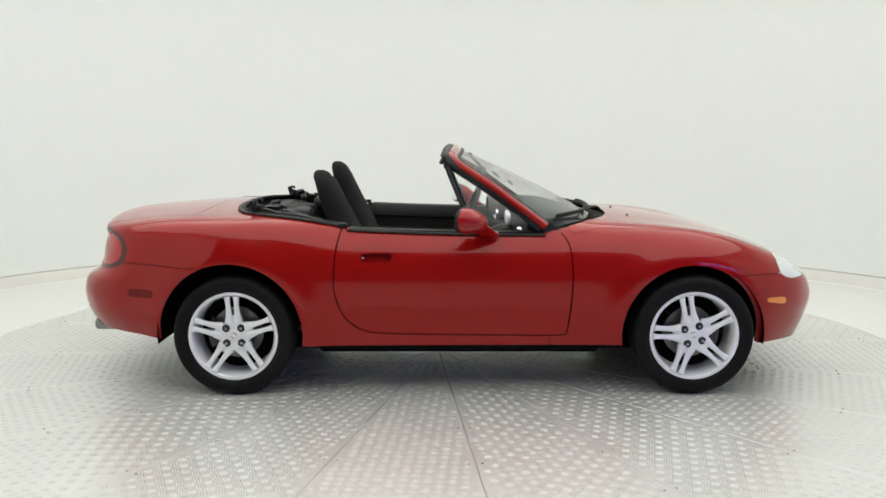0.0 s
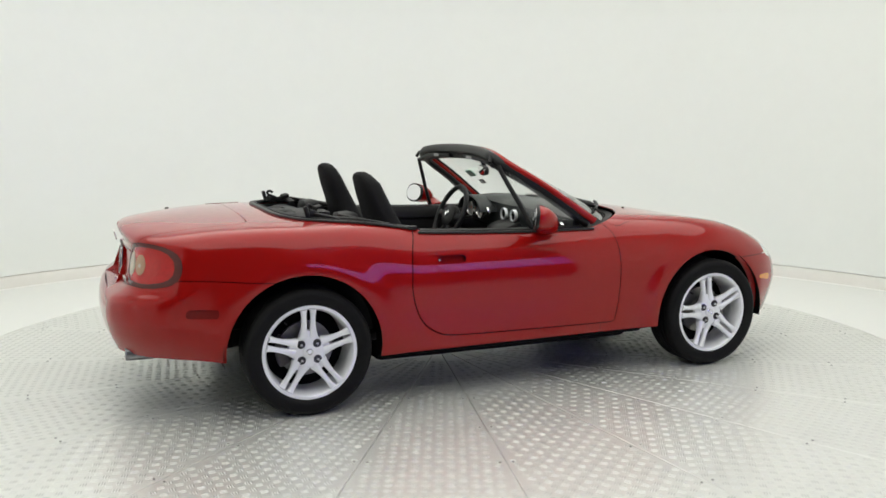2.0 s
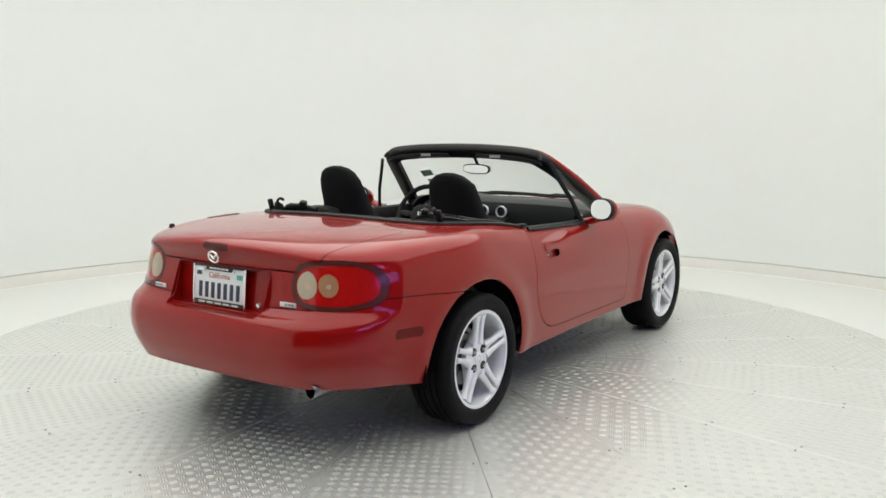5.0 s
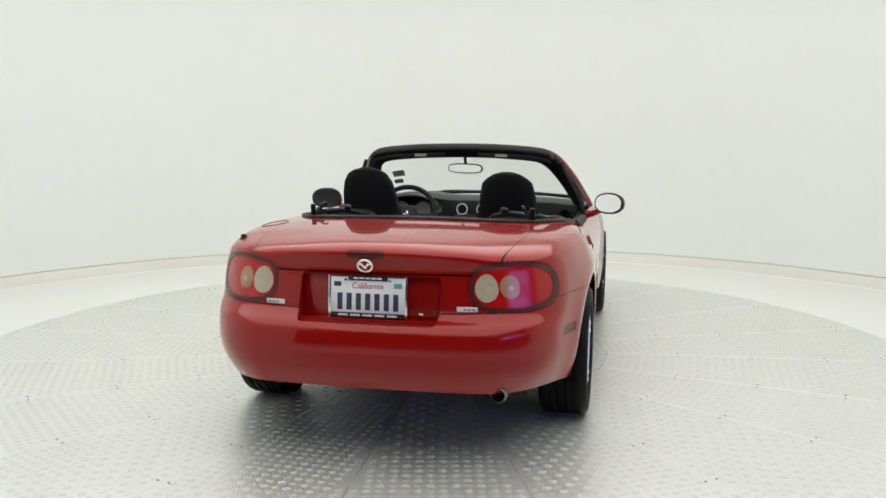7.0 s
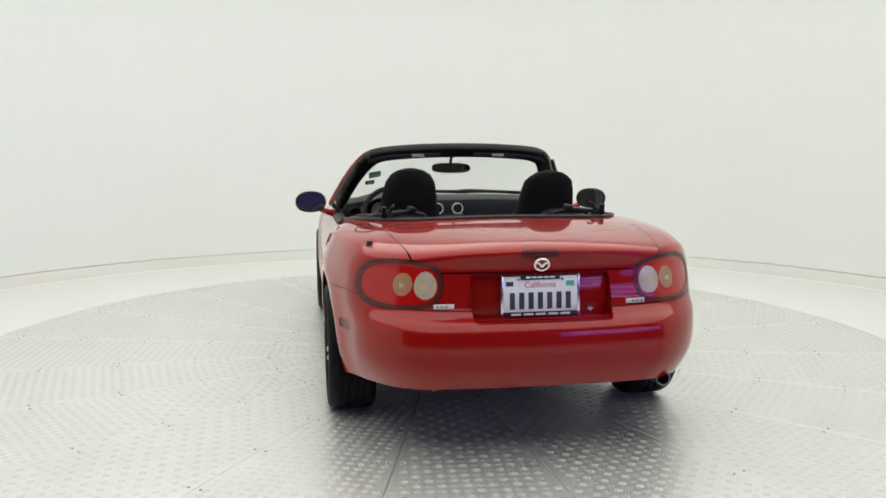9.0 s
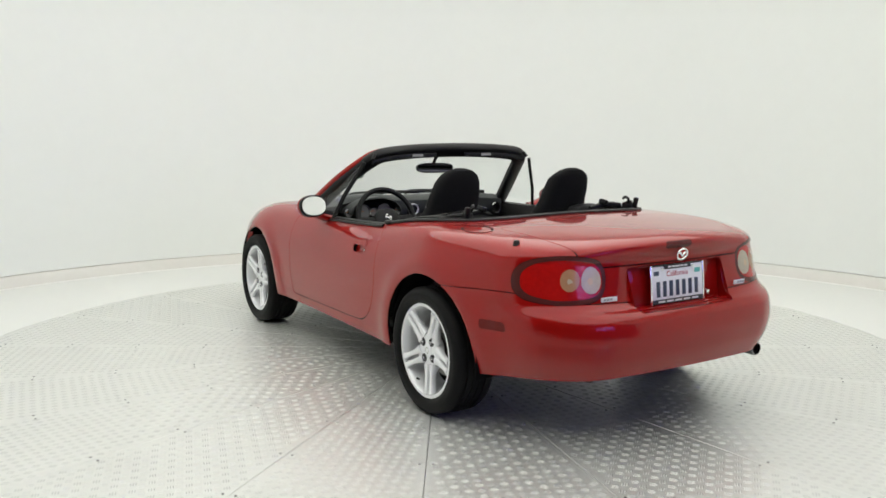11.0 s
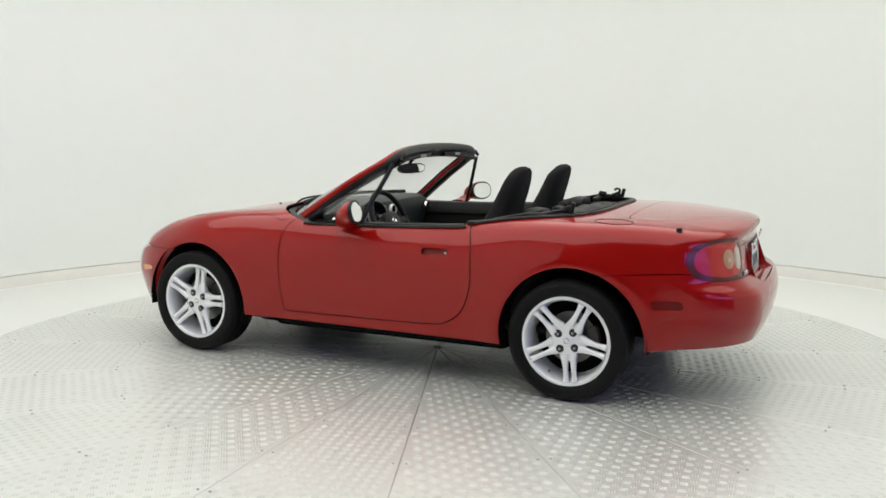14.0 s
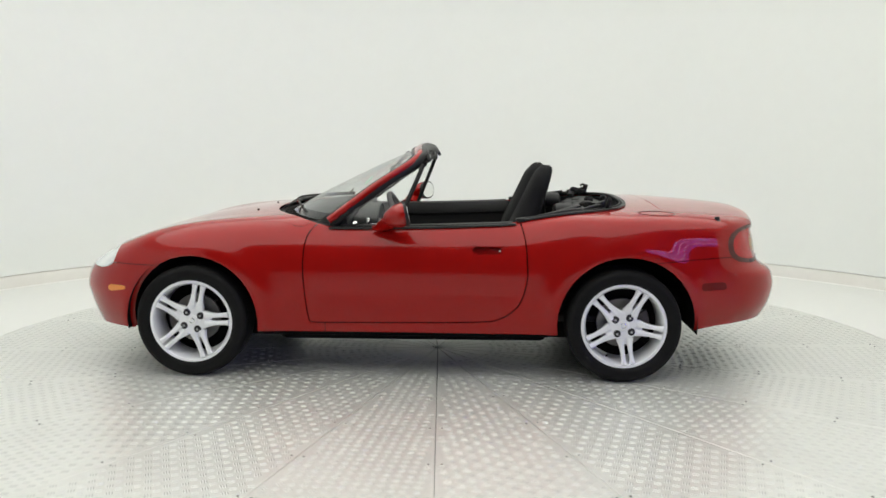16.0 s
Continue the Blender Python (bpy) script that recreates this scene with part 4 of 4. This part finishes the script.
def cockpit():
    rim = smooth_path([(x, y, 0) for x, y in OPENING_REAR] + [(-0.55, 0.705, 0), (0.0, 0.715, 0), (0.28, 0.715, 0), (0.42, 0.705, 0)], 8)
    rim = [Vector((v.x, v.y, top_z(v.x, v.y))) for v in rim]
    ring = [Vector((v.x, -v.y, v.z)) for v in rim[:0:-1]] + rim
    back = [v for v in ring if v.x < -0.56]
    part("rear_seal", sweep([v + Vector((0.004 if abs(v.y) < 0.5 else 0, 0, 0.004)) for v in back], 0.012, 0.008, 8, 2.6), SEAL, car, "black seal round the rear of the cockpit")
    inset = lambda v, k, dz: Vector((v.x + (k if v.x < -0.9 else 0), v.y - math.copysign(k, v.y) * min(1, abs(v.y) / 0.3), v.z + dz))
    part("rear_seal_bead", sweep([inset(v, 0.022, 0.006) for v in back], 0.006, 0.008, 8), VINYL, car, "second black bead of the rear seal")
    part("cockpit_liner", loft([[inset(v, k, dz) for v in ring] for k, dz in ((-0.004, -0.012), (0.012, -0.02), (0.028, -0.12), (0.04, -0.35), (0.05, -0.55))], False), VINYL, car, "black vinyl cockpit lining")
    part("cabin_floor", box(1.75, 1.36, 0.04, 0.01, (-0.2, 0, 0.31)), VINYL, car, "black carpeted floor")
    part("parcel_shelf", loft([[(x, y, z) for y in np.linspace(-0.63, 0.63, 9)] for x, z in ((-1.20, 0.80), (-1.06, 0.775), (-0.90, 0.76), (-0.84, 0.70), (-0.80, 0.45), (-0.76, 0.33))], False), VINYL, car, "black shelf behind the seats")
    part("centre_console", joined(box(0.95, 0.20, 0.22, 0.03, (-0.20, 0, 0.42)), box(0.20, 0.24, 0.34, 0.04, (0.30, 0, 0.60), (0, -18, 0))), PLASTIC, car, "black centre console")
    part("gear_lever", joined(sweep([(0.0, 0, 0.52), (-0.02, 0, 0.62)], 0.012), lathe([(0.0, 0.05), (0.018, 0.045), (0.024, 0.02), (0.014, 0.0)], 16, "z", (-0.02, 0, 0.60))), PLASTIC, car, "black gear lever")
    for s in (1, -1):
        d = [o for o in car.children if o.name.startswith("door") and (o.data.vertices[0].co.y > 0) == (s > 0)][0]
        rings = []
        for x in np.linspace(-0.56, 0.34, 14):
            zt = top_z(x, 0.70)
            rings.append([(x, s * y, z) for y, z in ((0.718, zt - 0.004), (0.700, zt + 0.004), (0.672, zt - 0.004), (0.655, zt - 0.03), (0.652, zt - 0.075), (0.668, zt - 0.085), (0.668, zt - 0.15), (0.640, zt - 0.17), (0.640, zt - 0.24), (0.672, zt - 0.27), (0.672, 0.36), (0.70, 0.36))])
        part("door_card", loft(rings), PLASTIC, d, "black moulded door lining")
        part("striker", box(0.05, 0.035, 0.02, 0.006, (-0.60, s * 0.70, top_z(-0.6, 0.70) + 0.006)), PLASTIC, car, "black catch at the door post")
    # dashboard
    rings = []
    for i in range(41):
        y = -0.655 + 1.31 * i / 40
        b = math.exp(-((y - 0.37) / 0.17) ** 4)
        xr = 0.30 - 0.02 * math.cos(y * 4) - 0.05 * b
        zt = 0.874 + 0.020 * b - 0.025 * (abs(y) / 0.65) ** 4
        rings.append([(0.66 - 0.25 * (abs(y) / 0.655) ** 2.2, y, 0.858), (0.50 - 0.10 * (abs(y) / 0.655) ** 2.2, y, zt), (0.38, y, zt + 0.006), (xr + 0.03, y, zt), (xr, y, zt - 0.022), (xr - 0.004 + 0.05 * b, y, zt - 0.06),
                      (xr + 0.005 + 0.03 * b, y, zt - 0.12), (xr + 0.04, y, 0.64), (xr + 0.12, y, 0.55), (0.60 - 0.2 * (abs(y) / 0.655) ** 2, y, 0.55)])
    dash = part("dashboard", loft(rings), DASH, car, "dark grey grained dashboard")
    for y, x, z, r in ((0.062, 0.276, 0.797, 0.037), (-0.066, 0.276, 0.797, 0.037), (0.585, 0.292, 0.775, 0.037), (-0.585, 0.292, 0.775, 0.037)):
        v = part("air_vent", lathe([(0.0, 0.028), (r * 0.55, 0.026), (r * 0.80, 0.014), (r * 0.80, 0.0)], 28, "x", (x - 0.014, y, z)), PLASTIC, dash, "round black air vent")
        part("vent_ring", lathe([(r * 0.78, 0.004), (r * 0.82, -0.005), (r * 0.95, -0.006), (r * 1.02, 0.004), (r * 0.96, 0.014)], 32, "x", (x - 0.014, y, z)), ALLOY if abs(y) < 0.3 else CHROME, dash, "silver vent ring")
    hood = [[(x, 0.37 + w * math.cos(radians(a)), 0.795 + h * math.sin(radians(a))) for a in range(0, 181, 10)] for x, w, h in ((0.17, 0.172, 0.098), (0.165, 0.166, 0.092), (0.26, 0.172, 0.096), (0.40, 0.17, 0.06))]
    part("instrument_hood", loft([hood[1], hood[0], hood[2], hood[3]], False), DASH, dash, "arched hood over the instruments")
    for y, r in ((0.44, 0.048), (0.30, 0.048), (0.37, 0.026), (0.535, 0.024), (0.205, 0.024)):
        g = part("gauge", lathe([(0.0, 0.0), (r * 0.9, 0.0), (r, -0.012), (r * 1.06, 0.002)], 26, "x", (0.225, y, 0.80)), DIAL, dash, "round grey gauge")
        part("gauge_ring", lathe([(r * 0.97, -0.010), (r * 1.03, -0.014), (r * 1.08, -0.004)], 26, "x", (0.225, y, 0.80)), CHROME, dash)
        part("gauge_needle", box(0.002, r * 0.9, 0.003, 0, (0.222, y + r * 0.3, 0.805)), AMBER, dash)
    part("radio", box(0.02, 0.18, 0.055, 0.005, (0.268, 0, 0.70)), PLASTIC, dash, "black radio")
    for y in (-0.06, 0.0, 0.06):
        part("heater_knob", lathe([(0.0, -0.014), (0.018, -0.012), (0.022, 0.0)], 20, "x", (0.262, y, 0.63)), PLASTIC, dash, "black heater knob")
    # steering wheel
    m = pose(0.045, 0.37, 0.775, 0, 24, 0)
    circle = [(0.0, 0.183 * math.cos(2 * math.pi * i / 40), 0.183 * math.sin(2 * math.pi * i / 40)) for i in range(40)]
    sw = part("steering_wheel", placed(sweep(circle, 0.0155, 0.0155, 12, 2, (1, 0, 0), True), m), VINYL, car, "black three-spoke steering wheel")
    part("wheel_pad", placed(loft([[(x, y, z) for y, z in superring(0, -0.008, w, h, 28, 2.6)] for x, w, h in ((0.04, 0.05, 0.045), (0.02, 0.078, 0.066), (-0.012, 0.080, 0.068), (-0.022, 0.066, 0.055), (-0.025, 0.03, 0.025))]), m), PLASTIC, sw, "black padded wheel centre")
    for a in (0, 180, 250, 290):
        e = Vector((0, math.cos(radians(a)), math.sin(radians(a))))
        part("wheel_spoke", placed(sweep([e * 0.06 + Vector((0.005, 0, -0.008)), e * 0.178], 0.020, 0.010, 10, 2.6, (1, 0, 0)), m), PLASTIC, sw)
    part("wheel_emblem", placed(joined(lathe([(0.014, -0.026), (0.0175, -0.029), (0.021, -0.026)], 24, "x"), sweep([(-0.027, -0.015, 0.006), (-0.027, 0.0, -0.006), (-0.027, 0.015, 0.006)], 0.003, sides=6, up=(1, 0, 0))), m), CHROME, sw, "small oval chrome emblem")
    part("steering_column", sweep([(0.06, 0.37, 0.76), (0.30, 0.37, 0.66)], 0.045, 0.045, 16), PLASTIC, sw)
    for s in (1, -1):
        part("stalk", sweep([(0.12, 0.37 + s * 0.03, 0.755), (0.11, 0.37 + s * 0.17, 0.775)], 0.007), PLASTIC, sw)
    # seats
    for s, zt in ((1, 1.104), (-1, 1.088)):
        seat = new("seat")
        seat.parent = car
        tagged(seat, "black cloth bucket seat with built-in headrest")
        cy = s * 0.368
        rings = []
        for z, x, w, t in ((0.46, -0.545, 0.235, 0.075), (0.55, -0.560, 0.245, 0.085), (0.66, -0.590, 0.240, 0.085), (0.76, -0.622, 0.215, 0.080), (0.84, -0.650, 0.172, 0.072), (0.90, -0.672, 0.150, 0.066), (0.97, -0.700, 0.142, 0.060),
                           (1.03, -0.722, 0.128, 0.054), (zt - 0.033, -0.738, 0.103, 0.046), (zt - 0.012, -0.746, 0.070, 0.036), (zt, -0.750, 0.025, 0.018)):
            ring = []
            for y, q in superring(0, 0, w, t, 32, 2.7):
                bolster = 0.045 * max(0, abs(y) / w - 0.45) * max(0, min(1, (0.92 - z) / 0.2))
                ring.append((x + q + bolster, cy + y, z))
            rings.append(ring)
        part("backrest", loft(rings), CLOTH, seat, "black woven cloth backrest")
        cush = [[(x, cy + y, z) for y, z in superring(0, zc, w, h, 28, 3)] for x, w, h, zc in ((-0.52, 0.20, 0.06, 0.42), (-0.48, 0.235, 0.085, 0.42), (-0.30, 0.245, 0.09, 0.425), (-0.12, 0.24, 0.09, 0.44), (-0.05, 0.22, 0.075, 0.44), (-0.03, 0.18, 0.04, 0.44))]
        part("cushion", loft(cush), CLOTH, seat, "black woven cloth cushion")
        seam = [(-0.60 - 0.16 * t + 0.088 - 0.03 * t, cy - 0.10 + 0.02 * t, 0.62 + 0.40 * t) for t in np.linspace(0, 1, 8)]
        part("seat_seam", joined(sweep(seam, 0.004), sweep([(x, 2 * cy - y, z) for x, y, z in seam], 0.004)), VINYL, seat)
        part("belt_strap", joined(box(0.004, 0.045, 0.34, 0.001, (-0.83, s * 0.60, 0.66), (0, 6, 0)), box(0.03, 0.06, 0.04, 0.01, (-0.84, s * 0.60, 0.83))), SEAL, car, "black seat belt")
        pad = [[(x, s * (0.40 + y), 0.848 + z) for y, z in superring(0, 0, w, h, 24, 3)] for x, w, h in ((-0.90, 0.05, 0.02), (-0.885, 0.098, 0.042), (-0.83, 0.105, 0.047), (-0.80, 0.098, 0.040), (-0.79, 0.06, 0.02))]
        part("roll_bar_pad", loft(pad), VINYL, car, "rounded black pad behind the seat")


cockpit()


def soft_top():
    top = new("soft_top")
    top.parent = car
    tagged(top, "folded black vinyl soft top with its frame")
    rnd = random.Random(4)
    for x, z, w, h in ((-1.10, 0.825, 0.060, 0.040), (-0.985, 0.832, 0.060, 0.040), (-1.03, 0.855, 0.065, 0.020), (-0.925, 0.815, 0.05, 0.045)):
        path = [(x + rnd.uniform(-0.014, 0.014), y, z + rnd.uniform(-0.008, 0.006) - 0.05 * (abs(y) / 0.55) ** 6) for y in np.linspace(-0.56, 0.56, 17)]
        part("fabric_fold", sweep(smooth_path(path, 3), w, h, 14, 2.2, taper=lambda t: 0.75 + 0.25 * math.sin(math.pi * t) ** 0.5), VINYL, top, "black folded vinyl")
    for s in (1, -1):
        for pts, r in (([(-0.70, 0.655, 0.845), (-0.85, 0.625, 0.872), (-1.0, 0.53, 0.878)], 0.012), ([(-0.66, 0.64, 0.83), (-0.80, 0.60, 0.862), (-0.92, 0.54, 0.888)], 0.013), ([(-0.88, 0.61, 0.86), (-0.99, 0.56, 0.890), (-1.06, 0.50, 0.898)], 0.010)):
            part("frame_bar", sweep(smooth_path([(x, s * y, z) for x, y, z in pts], 6), r * 1.4, r, 10, 2.8), PLASTIC, top, "black metal folding bar")
        part("frame_joint", joined(box(0.055, 0.03, 0.045, 0.008, (-1.04, s * 0.52, 0.895), (0, 20, 15)), box(0.02, 0.025, 0.06, 0.006, (-1.075, s * 0.54, 0.910), (0, -15, 0)), box(0.03, 0.05, 0.03, 0.006, (-0.97, s * 0.48, 0.895), (10, 0, 30))), PLASTIC, top, "black hinge of the folding frame")
        part("frame_hook", sweep(smooth_path([(-1.05, s * 0.51, 0.905), (-1.065, s * 0.50, 0.932), (-1.05, s * 0.49, 0.942), (-1.035, s * 0.49, 0.932)], 5), 0.007), PLASTIC, top)
        link_path = [(-0.99, s * 0.50, 0.892), (-0.975, s * 0.42, 0.900), (-0.955, s * 0.33, 0.882)]
        part("frame_link", sweep(smooth_path(link_path, 5), 0.026, 0.016, 10, 3.0, taper=lambda t: 1.0 - 0.35 * t), PLASTIC, top, "black folded roof link")
        part("catch", box(0.045, 0.034, 0.028, 0.007, (-0.985, s * 0.395, 0.915), (12, -10, 25)), PLASTIC, top, "black roof catch")
        part("side_flap", sweep(smooth_path([(-0.60, s * 0.655, 0.828), (-0.74, s * 0.64, 0.846), (-0.88, s * 0.585, 0.862)], 8), 0.030, 0.012, 12, 2.4), VINYL, top, "black rolled side flap")
    part("front_bow", sweep([(-1.02, y, 0.868 - 0.02 * (y / 0.45) ** 2) for y in np.linspace(-0.45, 0.45, 15)], 0.028, 0.012, 10, 3), PLASTIC, top, "black front bow of the roof")


soft_top()


# ---- tail details ----
def tail_details():
    x0 = -1.875
    bay = part("plate_bay", joined(box(0.01, 0.562, 0.19, 0.003, (x0 + 0.014, 0, 0.652), (0, 8, 0))), PAINT, car, "recessed red panel behind the licence plate")
    part("bay_ledge", box(0.07, 0.56, 0.008, 0.003, (x0 - 0.02, 0, 0.566)), PAINT, bay)
    rim = [(y, z) for y, z in ((-0.275, 0.563), (0.275, 0.563), (0.283, 0.585), (0.283, 0.728), (0.275, 0.741), (-0.275, 0.741), (-0.283, 0.728), (-0.283, 0.585))]
    outer = [(-(float(REAR_END(np.array(z))) - 0.12 * y * y - 0.06 * y ** 4) + 0.001, y, z) for y, z in rim]
    part("bay_side", loft([outer, [(x0 + 0.034, y, z) for y, z in rim]], True, False), PAINT, bay, smooth=False)
    m = pose(x0 - 0.022, 0.006, 0.655, 90, 0, -90) @ pose(0, 0, 0, -5, 0, 0)
    plate = part("licence_plate", placed(box(0.306, 0.153, 0.003, 0.001), m), PLATE_WHITE, car, "white licence plate with dark characters")
    rail = lambda w, h, x, y: box(w, h, 0.009, 0.002, (x, y, 0.001))
    for fx in (-0.156, 0.156):
        part("plate_frame_side", placed(rail(0.010, 0.166, fx, 0), m), CHROME, plate, "chrome side of the plate frame")
    part("plate_frame_top", placed(joined(rail(0.302, 0.006, 0, 0.080), rail(0.16, 0.018, 0, 0.072)), m), FRAME_BLACK, plate, "black upper edge of the plate frame")
    part("plate_frame_foot", placed(joined(rail(0.302, 0.019, 0, -0.073)), m), FRAME_BLACK, plate, "black lower edge of the plate frame")
    for y, w, h in ((-0.0725, 0.25, 0.008), (0.0725, 0.12, 0.007)):
        for k in range(5):
            part("frame_letter_bar", placed(box(w / 5 * 0.8, h, 0.001, at=(-w / 2 + w / 5 * (k + 0.5), y, 0.0064)), m), PAPER, plate)
    for k in range(7):
        part("plate_character_bar", placed(box(0.021, 0.066, 0.0012, 0.0003, (-0.114 + 0.038 * k, -0.020, 0.0022)), m), PLATE_BLUE, plate)
    part("plate_script", placed(text_bm("California", 0.033), m @ pose(0.0, 0.042, 0.002)), SCRIPT_RED, plate, "red state name")
    part("plate_sticker", placed(box(0.034, 0.020, 0.0012, at=(0.122, 0.046, 0.0022)), m), PLATE_TEAL, plate, "teal registration sticker")
    part("plate_sticker", placed(box(0.030, 0.018, 0.0012, at=(-0.124, 0.048, 0.0022)), m), PLATE_BLUE, plate, "blue month sticker")
    for sx in (-0.09, 0.09):
        part("plate_bolt", placed(lathe([(0.0, 0.006), (0.006, 0.005), (0.007, 0.001)], 12, "z"), m @ pose(sx, 0.064, 0.003)), CHROME, plate)
    part("boot_lock", lathe([(0.0, -0.012), (0.010, -0.010), (0.012, 0.0)], 18, "x", (x0 - 0.0, -0.205, 0.592)), CHROME, car, "chrome boot lock")
    # emblem: an oval ring with a plain wing shape
    e = pose(-1.922, 0.008, 0.781, 90, 0, -90) @ pose(0, 0, 0, 14, 0, 0)
    oval = [(0.029 * math.cos(2 * math.pi * i / 36), 0.0235 * math.sin(2 * math.pi * i / 36), 0.0) for i in range(36)]
    wing = [(-0.026, 0.008, 0), (-0.012, 0.006, 0.001), (0, -0.008, 0.001), (0.012, 0.006, 0.001), (0.026, 0.008, 0)]
    part("emblem", placed(joined(sweep(oval, 0.0042, 0.003, 8, 2, (0, 0, 1), True), sweep(smooth_path(wing, 4), 0.0042, 0.003, 8)), e), CHROME, car, "oval chrome emblem")
    # script badges, plain bars
    for y, w in ((0.392, 0.080), (-0.390, 0.080)):
        xx = -(float(REAR_END(np.array(0.622))) - 0.12 * y * y - 0.06 * y ** 4) - 0.002
        b = part("script_badge", box(0.004, w, 0.019, 0.0015, (xx - 0.003, y, 0.622), (0, 0, -5 if y > 0 else 5)), PAPER, car, "silver script badge")
        for k in range(4):
            part("badge_bar", box(0.002, w * 0.15, 0.009, 0, (xx - 0.0055, y - w * 0.32 + k * w * 0.21, 0.622)), DIAL, b)
    # aerial base
    za = top_z(-1.62, 0.655) - 0.008
    part("aerial_base", joined(lathe([(0.0, 0.022), (0.010, 0.022), (0.013, 0.016), (0.014, -0.004)], 18, "z", (-1.62, 0.655, za)), lathe([(0.014, 0.006), (0.018, 0.003), (0.019, -0.004)], 18, "z", (-1.62, 0.655, za))), PLASTIC, car, "black aerial base")
    part("tow_hook", sweep(smooth_path([(-1.80, 0.42, 0.30), (-1.84, 0.42, 0.275), (-1.80, 0.42, 0.262)], 5), 0.007), CAST, car, "dark towing eye")


tail_details()


# ---- what moves ----
def motions():
    times = [0.5 * i for i in range(33)]
    turns = [(t, radians(TURN_AT_0 + TURN_RATE * t)) for t in times]
    walk(table, [(t, Matrix.Rotation(a, 4, "Z")) for t, a in turns])
    walk(car, [(t, Matrix.Rotation(a, 4, "Z") @ Matrix.Translation((-AXIS[0], -AXIS[1], 0.0022))) for t, a in turns])


motions()
